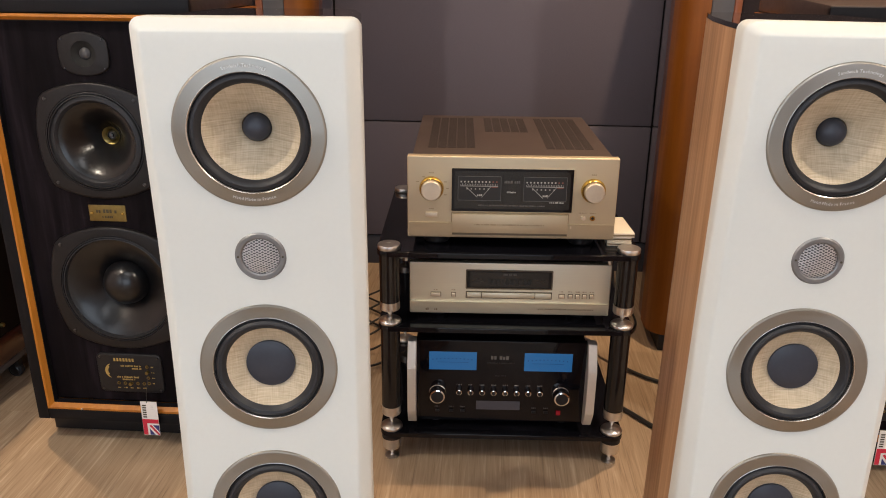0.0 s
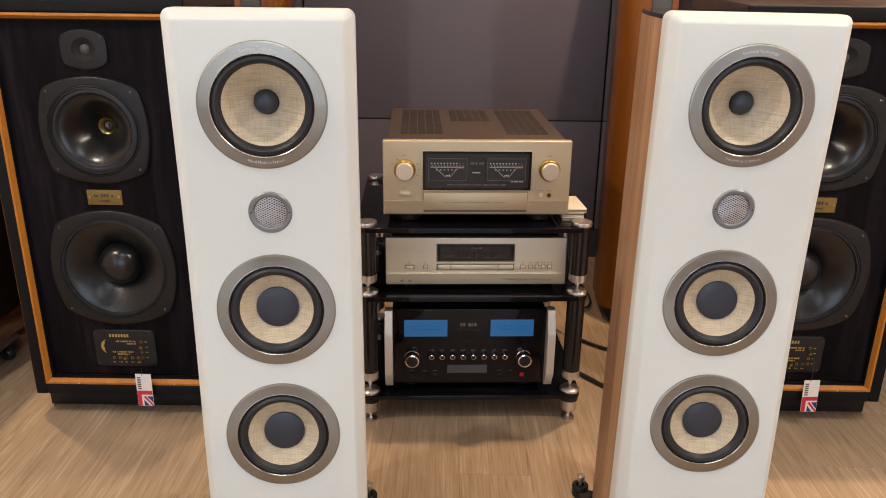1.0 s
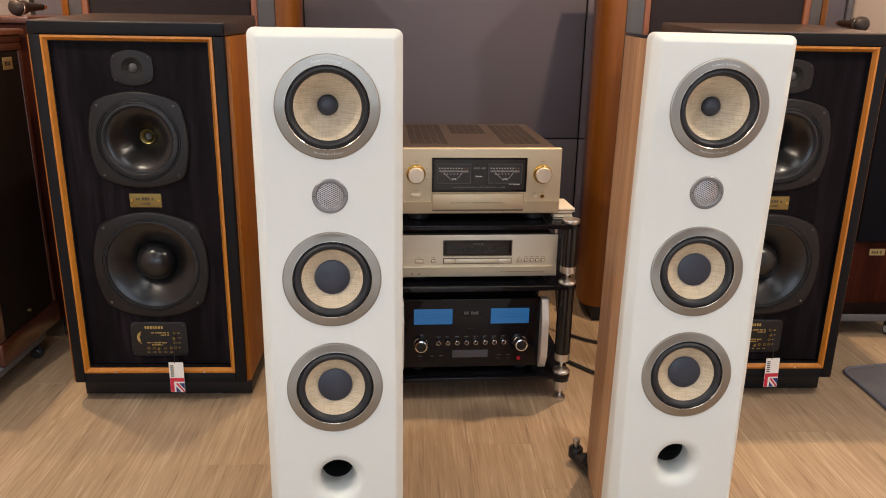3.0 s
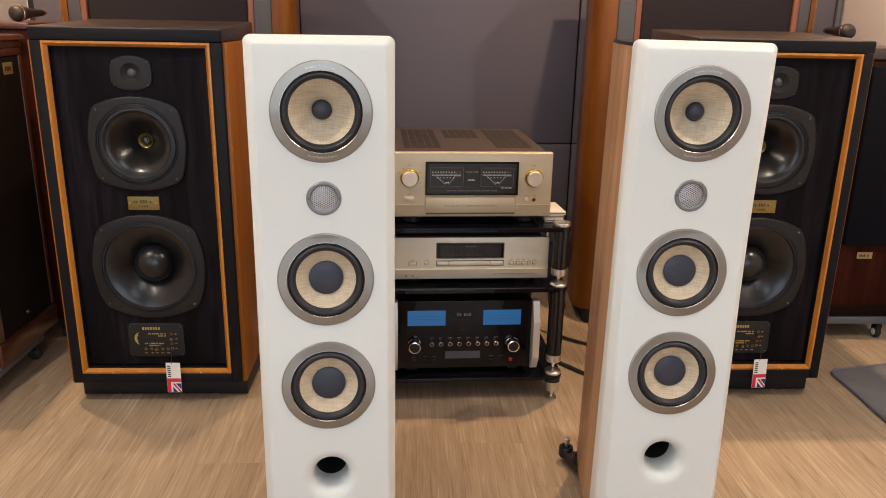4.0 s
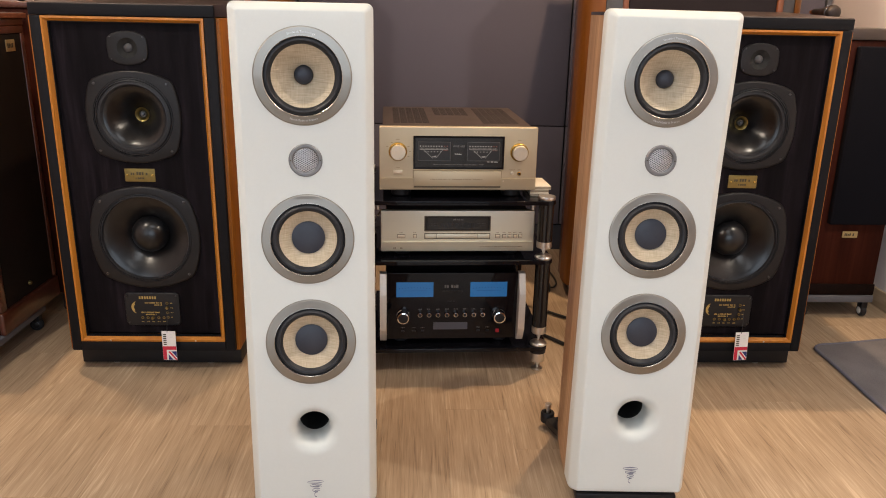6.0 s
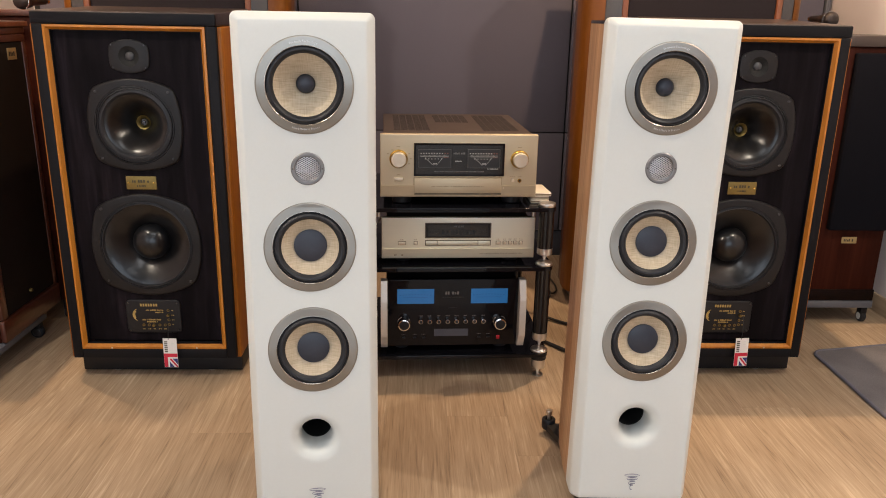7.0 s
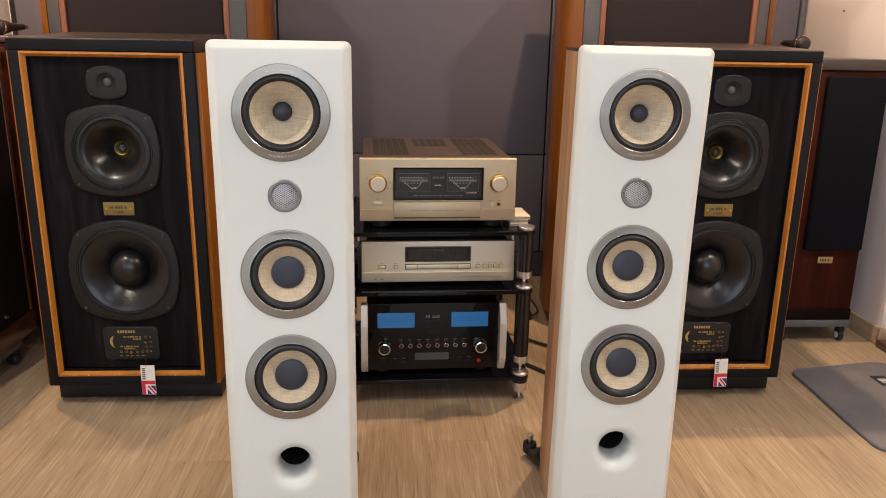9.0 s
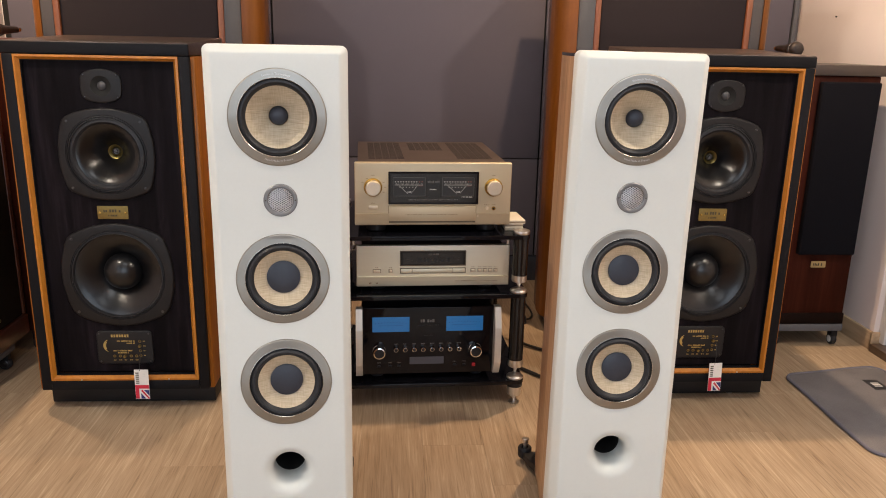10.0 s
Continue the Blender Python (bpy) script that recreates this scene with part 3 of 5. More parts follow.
def ring_plate_flat(w, d, t):
    bm = bmesh.new()
    box(-w / 2, w / 2, -d / 2, -d / 2 + t, -0.024, 0.001, bm=bm)
    box(-w / 2, w / 2, d / 2 - t, d / 2, -0.024, 0.001, bm=bm)
    box(-w / 2, -w / 2 + t, -d / 2 + t, d / 2 - t, -0.024, 0.001, bm=bm)
    box(w / 2 - t, w / 2, -d / 2 + t, d / 2 - t, -0.024, 0.001, bm=bm)
    return bm


for x, y in PANELS:
    ceiling_panel(x, y)
for at in REAR_LAMPS + MID_LAMPS:
    d = thing("downlight", (at[0], at[1], H), "small white surface downlight with a warm glow", "downlight", "downlights")
    part("housing", turned([(0.0, 0.001), (0.05, 0.001), (0.05, -0.055), (0.044, -0.06), (0.04, -0.05), (0.0, -0.05)], (0, 0, 0), "z", 32), WHITE_PLASTIC, d)
    part("lamp_glass", turned([(0.0, -0.054), (0.036, -0.052)], (0, 0, 0), "z", 24), LAMP_GLOW, d)

# ---- white floorstanding loudspeakers ----
DRIVER_Z = (("midrange_driver", 0.981), ("woofer", 0.656), ("woofer", 0.435))
TWEETER_Z = 0.8185
# how far the gently curved baffle lies behind its plane, by height
BEND = ((0.0, -0.031), (0.04, -0.030), (0.24, -0.019), (0.44, -0.008), (0.55, 0.001), (0.66, 0.0085), (0.74, 0.011), (0.82, 0.010), (0.90, 0.006), (0.983, 0.0), (1.13, -0.003))


# fine turning grooves on the trim ring
RING_FACE = [(0.0757 + 0.00092 * k, -0.0035 + 0.00004 * k + (0.00007 if k % 2 else 0.0)) for k in range(18)]
SURROUND = ([(0.0737, 0.003), (0.0728, -0.0002), (0.0705, -0.0024), (0.0675, -0.003), (0.0645, -0.001), (0.062, 0.004), (0.060, 0.009), (0.0575, 0.012)],
            [(0.0737, 0.003), (0.0730, -0.0006), (0.0722, -0.0012), (0.0716, -0.0006), (0.070, -0.0040), (0.067, -0.0058), (0.0635, -0.0050), (0.0610, -0.0022), (0.0596, 0.0000), (0.057, 0.0035)])
DOME_GREY = plain("dome_grey", (0.10, 0.10, 0.11), 0.4, 0.8, vary=0.06, bump=0)


def white_tower(at, yaw):
    s = thing("tower_speaker", at, "white-fronted tower loudspeaker with walnut sides, on black outrigger feet", "loudspeaker", "white tower loudspeakers", yaw)
    w, z0, z1 = 0.272, 0.034, 1.1165
    holes = [(0, z, 0.088) for _, z in DRIVER_Z] + [(0, 0.232, 0.0605), (0, TWEETER_Z, 0.030)]
    front = slab(rounded(w, z1 - z0, 0.013, 6, 0, (z0 + z1) / 2), 0, 0.048, 0.021, holes, 6, shrink=(w, z1 - z0, 0.013, (z0 + z1) / 2))
    for k in range(1, 36):
        bmesh.ops.bisect_plane(front, geom=front.verts[:] + front.edges[:] + front.faces[:], plane_co=(0, 0, z0 + (z1 - z0) * k / 36), plane_no=(0, 0, 1))
    part("baffle", front, WHITE_LACQUER, s, "satin white moulded front baffle")
    # cabinet: sides draw in towards the back
    bm = bmesh.new()
    plan = [(0.1315, 0.0485), (0.1305, 0.12), (0.1235, 0.22), (0.1115, 0.30), (0.1050, 0.334), (0.092, 0.348), (0.07, 0.350)]
    plan += [(-x, y) for x, y in reversed(plan)]
    lo, hi = [bm.verts.new((x, y, 0.034)) for x, y in plan], [bm.verts.new((x, y, 1.103)) for x, y in plan]
    for i in range(len(plan) - 1):
        j = i + 1
        bm.faces.new((lo[i], lo[j], hi[j], hi[i]))
    bm.faces.new(lo), bm.faces.new(hi)
    part("cabinet", bm, WALNUT, s, "walnut-veneered cabinet with curved sides")
    bm = bmesh.new()
    lo, hi = [bm.verts.new((x * 1.0, y, 1.1035)) for x, y in plan], [bm.verts.new((x, y, 1.110)) for x, y in plan]
    for i in range(len(plan)):
        j = (i + 1) % len(plan)
        bm.faces.new((lo[i], lo[j], hi[j], hi[i]))
    bm.faces.new(lo), bm.faces.new(hi)
    part("top_plate", bm, BLACK_GLASS, s, "black glass top plate")
    for n, (name, z) in enumerate(DRIVER_Z):
        c = (0, 0, z)
        d = part(name, turned([(0.0724, 0.012), (0.0745, -0.0026), (0.0752, -0.0036)] + RING_FACE + [(0.0928, -0.0018), (0.0937, -0.0002), (0.0938, 0.001)], c, segs=128), RING_STEEL, s, "turned steel trim ring", 14)
        part("inner_bevel", turned([(0.0722, 0.0060), (0.0728, 0.0014), (0.0741, -0.0030), (0.0753, -0.0040), (0.0758, -0.0038)], c, segs=96), BRIGHT_BEVEL, d, "polished bevel inside the ring", 50)
        part("surround", turned(SURROUND[min(n, 1)], c, segs=72), RUBBER, d, "black rubber half-roll surround")
        if n == 0:
            part("cone", turned([(0.0625, 0.006), (0.0575, 0.011), (0.043, 0.024), (0.028, 0.037), (0.019, 0.045)], c, segs=72), FLAX, d, "woven flax cone")
            part("dust_cap", turned([(0.0185, 0.050), (0.0175, 0.041), (0.014, 0.0355), (0.008, 0.0325), (0.0, 0.0315)], c, segs=40), CAP_BLUE, d, "dark slate dust cap")
            part("lettering", arc_text("Sandwich Technology", 0.081, math.pi / 2, 0.0056, -0.0042, 0, z, True), GREY_PRINT, d)
            part("lettering", arc_text("Hand Made in France", 0.081, -math.pi / 2, 0.0056, -0.0042, 0, z, False), GREY_PRINT, d)
        else:
            part("cone", turned([(0.0605, -0.0003), (0.057, 0.003), (0.044, 0.010), (0.032, 0.0165)], c, segs=72), FLAX, d, "woven flax cone")
            part("dust_cap", turned([(0.034, 0.018), (0.0335, 0.0128), (0.028, 0.0108), (0.016, 0.009), (0.0, 0.0085)], c, segs=48), CAP_BLUE, d, "dark slate dust cap")
    # tweeter with its woven mesh guard
    c = (0, 0, TWEETER_Z)
    tw = part("tweeter", turned([(0.0235, 0.006), (0.0245, -0.001), (0.0265, -0.0025), (0.031, -0.0025), (0.0333, 0.0), (0.0335, 0.002)], c, segs=64), DULL_SILVER, s, "round silver tweeter with a mesh guard")
    part("dome", turned([(0.025, 0.007), (0.019, 0.006), (0.0165, 0.008), (0.0155, 0.004), (0.011, 0.0005), (0.0, -0.001)], c), DOME_GREY, tw, "grey inverted dome")
    bm = bmesh.new()
    for slope in (28, -28):
        ca, sa = math.cos(radians(slope)), math.sin(radians(slope))
        for k in range(-7, 8):
            off = k * 0.0033
            half = math.sqrt(max(0.0, 0.0242 ** 2 - off ** 2))
            pieces = 6
            prev = None
            for q in range(pieces + 1):
                u = -half + 2 * half * q / pieces
                dome = -0.0055 * (1 - (u * u + off * off) / 0.0242 ** 2) + 0.0005
                row = [bm.verts.new((u * ca - v * sa, dome, TWEETER_Z + u * sa + v * ca)) for v in (off - 0.0006, off + 0.0006)]
                if prev and half > 0.003:
                    bm.faces.new((prev[0], prev[1], row[1], row[0]))
                prev = row
    part("mesh_guard", bm, MESH_SILVER, tw, "silver lozenge mesh")
    for sx in (-1, 1):
        part("screw", turned([(0.0, -0.0033), (0.0014, -0.0031), (0.0016, -0.002)], (sx * 0.0288, 0, TWEETER_Z), segs=12), DARK_PRINT, tw)
    # flared port
    prof = [(0.0608 - 0.0275 * math.sin(math.pi / 2 * k / 12), 0.036 * (1 - math.cos(math.pi / 2 * k / 12)) ** 1.15) for k in range(13)]
    port = part("port", turned(prof + [(0.0333, 0.065)], (0, 0, 0.232), segs=72), WHITE_LACQUER, s, "flared white reflex port", 60)
    part("port_tube", turned([(0.0333, 0.065), (0.033, 0.2), (0.0, 0.2)], (0, 0, 0.232), segs=48), DARK_VOID, port)
    # swirl mark: flat loops that shrink downwards
    bm = bmesh.new()
    for ox, oz, rx, rz, start, end in ((0.0, 0.1085, 0.0175, 0.0030, 0, 360), (0.0015, 0.0995, 0.0130, 0.0034, 15, 300), (0.0035, 0.0965, 0.0100, 0.0020, 10, 200), (0.002, 0.0885, 0.0088, 0.0044, 35, 290), (0.0035, 0.0855, 0.0058, 0.0024, 20, 220), (0.0015, 0.0775, 0.0042, 0.0056, 60, 280)):
        prev = None
        for k in range(37):
            a = radians(start + (end - start) * k / 36)
            half = 0.00035 + 0.00055 * abs(math.sin(a))
            row = [bm.verts.new((ox + (rx + g * half) * math.cos(a), -0.0005, oz + (rz + g * half) * math.sin(a))) for g in (-1, 1)]
            if prev:
                bm.faces.new((prev[0], prev[1], row[1], row[0]))
            prev = row
    part("emblem", bm, LOGO_BLUE, s, "slate swirl mark")
    # base with four outriggers
    part("base_plate", box(-0.118, 0.118, -0.018, 0.34, 0.012, 0.0335, 0.004), BLACK_SATIN, s, "black base plate")
    for sx in (-1, 1):
        for y, ang, reach in ((0.060, -20, 0.105), (0.345, 20, 0.133)):
            bm = bmesh.new()
            ex, ey = sx * reach, y
            path = [(sx * (reach - 0.055), y - math.copysign(0.12, ang)), (sx * (reach - 0.022), y - math.copysign(0.055, ang)), (ex, ey)]
            prev = None
            for (px, py), wd, top in zip(path, (0.046, 0.034, 0.024), (0.030, 0.032, 0.036)):
                row = [bm.verts.new((px + sgn * wd / 2, py, z)) for sgn in (-1, 1) for z in (0.014, top)]
                if prev:
                    a, b = prev, row
                    for f in ((0, 1), (1, 3), (3, 2), (2, 0)):
                        bm.faces.new((a[f[0]], a[f[1]], b[f[1]], b[f[0]]))
                prev = row
            turned([(0.0, 0.016), (0.0175, 0.016), (0.019, 0.02), (0.019, 0.042), (0.017, 0.045), (0.009, 0.045), (0.009, 0.03), (0.0, 0.03)], (ex, ey, 0), "z", 24, bm)
            f = part("outrigger_foot", bm, BLACK_SATIN, s, "cast black outrigger")
            part("spike", turned([(0.0, 0.0), (0.003, 0.006), (0.005, 0.02), (0.005, 0.056), (0.0085, 0.0565), (0.0092, 0.058), (0.0092, 0.0685), (0.008, 0.070), (0.0, 0.0702)], (ex, ey, 0), "z", 20), STEEL, f, "polished steel spike screw")
    heights, depths = zip(*BEND)
    for ob in s.children_recursive:
        if ob.name.split(".")[0] in ("cabinet", "top_plate", "base_plate", "outrigger_foot", "spike"):
            continue
        for v in ob.data.vertices:
            share = max(0.0, 1 - v.co.y / 0.048) if ob.name.startswith("baffle") else 1.0
            v.co.y += share * float(np.interp(v.co.z, heights, depths))
    return s


tower = white_tower((-0.2085, 0.953, 0), 5.5)
copy_thing(tower, pose(0.5085, 1.004, 0, 0, 0.5, -1.0))

# ---- black-fronted monitor loudspeakers in cherry cabinets ----


def screw_at(parent, x, y, z, r=0.0035):
    part("screw", turned([(0.0, -0.0022), (r * 0.7, -0.002), (r, -0.0005), (r, 0.001)], (x, y, z), segs=10), SCREW, parent)


def flared(r0, r1, y0, y1, power, steps=12):
    """Profile of a cone that steepens towards its neck."""
    return [(r0 + (r1 - r0) * k / steps, y0 + (y1 - y0) * (k / steps) ** power) for k in range(steps + 1)]


def monitor(at):
    s = thing("monitor_speaker", at, "large black-fronted loudspeaker with cherry edging and cherry side panels", "loudspeaker", "black monitor loudspeakers")
    W, ZB, ZT, D = 0.502, 0.075, 1.110, 0.442
    part("cabinet", box(-W / 2 + 0.012, W / 2 - 0.012, 0.125, D, ZB + 0.002, ZT - 0.036, 0.003), BLACK_SATIN, s)
    for sx in (-1, 1):
        a, b = sorted((sx * (W / 2 - 0.011), sx * (W / 2 + 0.0118)))
        part("side_panel", box(a, b, 0.0175, D - 0.002, ZB - 0.004, ZT - 0.036, 0.004), CHERRY_SIDE, s, "polished cherry side panel")
    lid = box(-W / 2, W / 2, 0, D, ZT - 0.034, ZT, 0.004)
    for v in lid.verts:
        v.co.z += 0.016 * v.co.y / D if v.co.z > ZT - 0.02 else 0.0
    part("top", lid, TOP_BROWN, s, "glossy dark brown top board, rising slightly to the back")
    part("front_edge", box(-W / 2, W / 2, -0.001, 0.016, ZT - 0.0338, ZT - 0.003, 0.002), FRAME_BLACK, s)
    for sx in (-1, 1):
        a, b = sorted((sx * 0.2215, sx * W / 2))
        part("frame_stile", box(a, b, 0, 0.06, ZB, ZT - 0.035, 0.003), FRAME_BLACK, s)
    part("frame_rail", box(-0.2213, 0.2213, 0, 0.06, ZB, 0.1065, 0.003), FRAME_BLACK, s)
    # cherry edging with a slope down to the recessed baffle
    def edging(p, q, inner_p, inner_q):
        bm = bmesh.new()
        rows = []
        for (x, z), (u, v) in ((p, inner_p), (q, inner_q)):
            mx, mz = x + (u - x) * 0.45, z + (v - z) * 0.45
            rows.append([bm.verts.new(c) for c in ((x, 0.03, z), (x, -0.0015, z), (mx, -0.0025, mz), (u, 0.008, v), (u, 0.03, v))])
        for k in range(5):
            m = (k + 1) % 5
            bm.faces.new((rows[0][k], rows[0][m], rows[1][m], rows[1][k]))
        bm.faces.new(rows[0]), bm.faces.new(list(reversed(rows[1])))
        part("edging", bm, CHERRY, s, "cherry edging strip", 20)
    o, i = (0.2205, 0.107, 1.0735), (0.2068, 0.1205, 1.060)
    edging((-o[0], o[1]), (o[0], o[1]), (-i[0], i[1]), (i[0], i[1]))
    edging((o[0], o[2]), (-o[0], o[2]), (i[0], i[2]), (-i[0], i[2]))
    edging((-o[0], o[2]), (-o[0], o[1]), (-i[0], i[2]), (-i[0], i[1]))
    edging((o[0], o[1]), (o[0], o[2]), (i[0], i[1]), (i[0], i[2]))
    mid = (i[1] + i[2]) / 2
    part("baffle_lip", ring_plate(rounded(2 * i[0] - 0.0004, i[2] - i[1] - 0.0004, 0.002, 4, 0, mid), rounded(2 * i[0] - 0.004, i[2] - i[1] - 0.004, 0.002, 4, 0, mid), 0.0085, 0.025), FRAME_BLACK, s)
    for x in (-0.13, 0.13):
        part("screw", turned([(0.0, -0.0022), (0.002, -0.002), (0.0028, -0.0005), (0.0028, 0.001)], (x, -0.0022, 0.1105), segs=10), STEEL, s)
    BY = 0.024
    DCZ, WZ, STZ = 0.797, 0.437, 0.990
    part("baffle", slab(rounded(0.412, 0.936, 0.002, 2, 0, 0.5945), BY, BY + 0.03, 0, [(0, DCZ, 0.104), (0, WZ, 0.129), (0, STZ, 0.033)]), BLACK_ASH, s, "black-stained ash baffle")
    # super tweeter
    st = part("super_tweeter", ring_plate(cushion(0.113, 0.094, (0.93, 0.70), 0.2, 16, 0, STZ), circle_like(cushion(0.113, 0.094, (0.93, 0.70), 0.2, 16, 0, STZ), 0.028, 0, STZ), BY - 0.006, BY + 0.004, 0.003), CAST_BLACK, s, "small tweeter on a moulded black plate")
    part("horn", turned([(0.0285, -0.006), (0.026, -0.0035), (0.016, 0.000), (0.0130, 0.003)], (0, BY, STZ)), DARK_VOID, st)
    part("dome", turned([(0.0135, 0.010), (0.0125, 0.002), (0.008, -0.002), (0.0, -0.004)], (0, BY, STZ), segs=32), DOME_DARK, st, "small grey dome")
    for sx in (-1, 1):
        for sz in (-1, 1):
            screw_at(st, sx * 0.045, BY - 0.006, STZ + sz * 0.031, 0.0025)
    # dual-concentric driver: cone with a brass throat
    dc = part("midrange_driver", ring_plate(cushion(0.270, 0.266, (0.855, 0.785), 0.10, 16, 0, DCZ), circle_like(cushion(0.270, 0.266, (0.855, 0.785), 0.10, 16, 0, DCZ), 0.1135, 0, DCZ), BY - 0.010, BY + 0.004, 0.006), CAST_BLACK, s, "cast black driver frame")
    part("surround", turned([(0.1136, -0.010), (0.1126, -0.0070), (0.1116, -0.0105), (0.1098, -0.0112), (0.1088, -0.0050), (0.1072, -0.0050), (0.1062, -0.0118), (0.1042, -0.0128), (0.1026, -0.0080), (0.1000, -0.0086), (0.0945, -0.0096), (0.0890, -0.0050), (0.0876, -0.001)], (0, BY, DCZ), segs=72), RUBBER, dc, "ribbed rubber surround")
    part("cone", turned(flared(0.0882, 0.0205, -0.003, 0.066, 1.45), (0, BY, DCZ), segs=72), CONE_CREASED, dc, "glossy black cone with faint creases", 60)
    part("throat", turned([(0.021, 0.065), (0.0175, 0.067), (0.0125, 0.074)], (0, BY, DCZ), segs=40), THROAT_BRASS, dc, "brass throat")
    part("phase_plug", turned([(0.0128, 0.075), (0.0105, 0.0685), (0.0085, 0.067), (0.0078, 0.071), (0.0055, 0.071), (0.0045, 0.066), (0.0, 0.0645)], (0, BY, DCZ), segs=28), SCREW, dc)
    for sx in (-1, 1):
        for sz in (-1, 1):
            screw_at(dc, sx * 0.1015, BY - 0.0102, DCZ + sz * 0.0955, 0.0042)
    # woofer
    wf = part("woofer", ring_plate(cushion(0.326, 0.318, (0.835, 0.760), 0.10, 16, 0, WZ), circle_like(cushion(0.326, 0.318, (0.835, 0.760), 0.10, 16, 0, WZ), 0.1375, 0, WZ), BY - 0.010, BY + 0.004, 0.006), CAST_BLACK, s, "cast black driver frame")
    part("surround", turned([(0.1376, -0.010), (0.1367, -0.0065), (0.1355, -0.0106), (0.1337, -0.0112), (0.1327, -0.0065), (0.1312, -0.0100), (0.1287, -0.0106), (0.1262, -0.0045), (0.1252, 0.0)], (0, BY, WZ), segs=72), RUBBER, wf, "black rubber surround")
    part("cone", turned(flared(0.1258, 0.054, -0.002, 0.044, 1.3), (0, BY, WZ), segs=72), CONE_BLACK, wf, "glossy black cone", 60)
    part("dust_cap", turned([(0.0565, 0.042), (0.0550, 0.030), (0.0480, 0.016), (0.036, 0.005), (0.020, -0.0025), (0.0, -0.0055)], (0, BY, WZ), segs=56), CONE_BLACK, wf, "domed black dust cap", 60)
    for sx in (-1, 1):
        for sz in (-1, 1):
            screw_at(wf, sx * 0.1225, BY - 0.0102, WZ + sz * 0.1125, 0.0045)
    # brass name plate
    npl = part("name_plate", slab(rounded(0.088, 0.039, 0.0015, 2, 0, 0.628), BY - 0.0022, BY, 0.0006), BRASS, s, "small brass name plate")
    part("print", word_bars(-0.026, 0.027, 0.633, 0.0085, BY - 0.0023, 3), DARK_PRINT, npl)
    part("print", word_bars(-0.013, 0.013, 0.619, 0.005, BY - 0.0023, 4), DARK_PRINT, npl)
    for sx in (-1, 1):
        part("screw", turned([(0.0, -0.0022), (0.003, -0.0018), (0.0034, 0.0)], (sx * 0.0365, BY - 0.0022, 0.628), segs=12), GOLD_EDGE, npl)
    # control panel
    cz, cx = 0.207, 0.0
    cp = part("control_panel", slab(rounded(0.166, 0.108, 0.014, 5, cx, cz), BY - 0.006, BY, 0.003), BLACK_SATIN, s, "black control panel with gold print")
    fy = BY - 0.0062
    part("title", bars([(cx - 0.0385 + 0.0078 * k, cx - 0.0335 + 0.0078 * k, cz + 0.034, cz + 0.0425) for k in range(7)], fy), GOLD_PRINT, cp, "gold title line")
    part("print", word_bars(cx - 0.022, cx + 0.03, cz + 0.0215, 0.0042, fy, 12), GOLD_PRINT, cp)
    part("print", word_bars(cx + 0.006, cx + 0.03, cz + 0.0145, 0.0042, fy, 13), GOLD_PRINT, cp)
    part("print", word_bars(cx - 0.035, cx + 0.026, cz - 0.010, 0.0045, fy, 14), GOLD_PRINT, cp)
    part("print", word_bars(cx - 0.022, cx + 0.014, cz - 0.017, 0.004, fy, 15), GOLD_PRINT, cp)
    bm = bmesh.new()
    for k in range(12):
        a0, a1 = radians(110 + 11.5 * k), radians(110 + 11.5 * (k + 1))
        wd = 0.0045 * math.sin(math.pi * (k + 0.5) / 12) + 0.0012
        pts = [(0.021, a0), (0.021, a1), (0.021 - wd, a1), (0.021 - wd, a0)]
        bm.faces.new([bm.verts.new((cx - 0.043 + r * math.cos(a), fy - 0.0003, cz + 0.006 + r * math.sin(a))) for r, a in pts])
    for k in range(5):
        a = radians(120 + 26 * k)
        box(cx - 0.052 + 0.007 * math.cos(a) - 0.0008, cx - 0.052 + 0.007 * math.cos(a) + 0.003, fy - 0.0005, fy, cz + 0.006 + 0.012 * math.sin(a) - 0.002, cz + 0.006 + 0.012 * math.sin(a) + 0.0025, bm=bm)
    part("emblem", bm, GOLD_PRINT, cp, "gold crescent emblem")
    for k in range(5):
        socket = (cx - 0.0325 + 0.0163 * k, cz - 0.0275)
        part("socket", turned([(0.0022, 0.0), (0.0024, -0.0016), (0.0042, -0.0016), (0.0046, 0.0)], (socket[0], fy, socket[1]), segs=16), BRASS, cp)
        part("print", word_bars(socket[0] - 0.004, socket[0] + 0.004, cz - 0.0405, 0.003, fy, 20 + k), GOLD_PRINT, cp)
    for k in range(4):
        zz = cz + 0.0205 - 0.0155 * k
        part("socket", turned([(0.0022, 0.0), (0.0024, -0.0016), (0.0042, -0.0016), (0.0046, 0.0)], (cx + 0.0455, fy, zz), segs=16), BRASS, cp)
        part("print", word_bars(cx + 0.055, cx + 0.063, zz, 0.003, fy, 30 + k), GOLD_PRINT, cp)
    for x, z in ((cx - 0.001, cz - 0.0275), (cx + 0.0455, cz + 0.006)):
        part("knob", turned([(0.0, -0.008), (0.0042, -0.0075), (0.0048, 0.0)], (x, fy, z), segs=18), BRASS, cp, "gold setting plug")
    for sx in (-1, 1):
        for sz in (-1, 1):
            screw_at(cp, cx + sx * 0.074, fy, cz + sz * 0.045, 0.003)
    part("plinth", box(-0.253, 0.253, 0.063, D - 0.02, 0.005, ZB + 0.001, 0.003), BLACK_SATIN, s, "black recessed plinth")
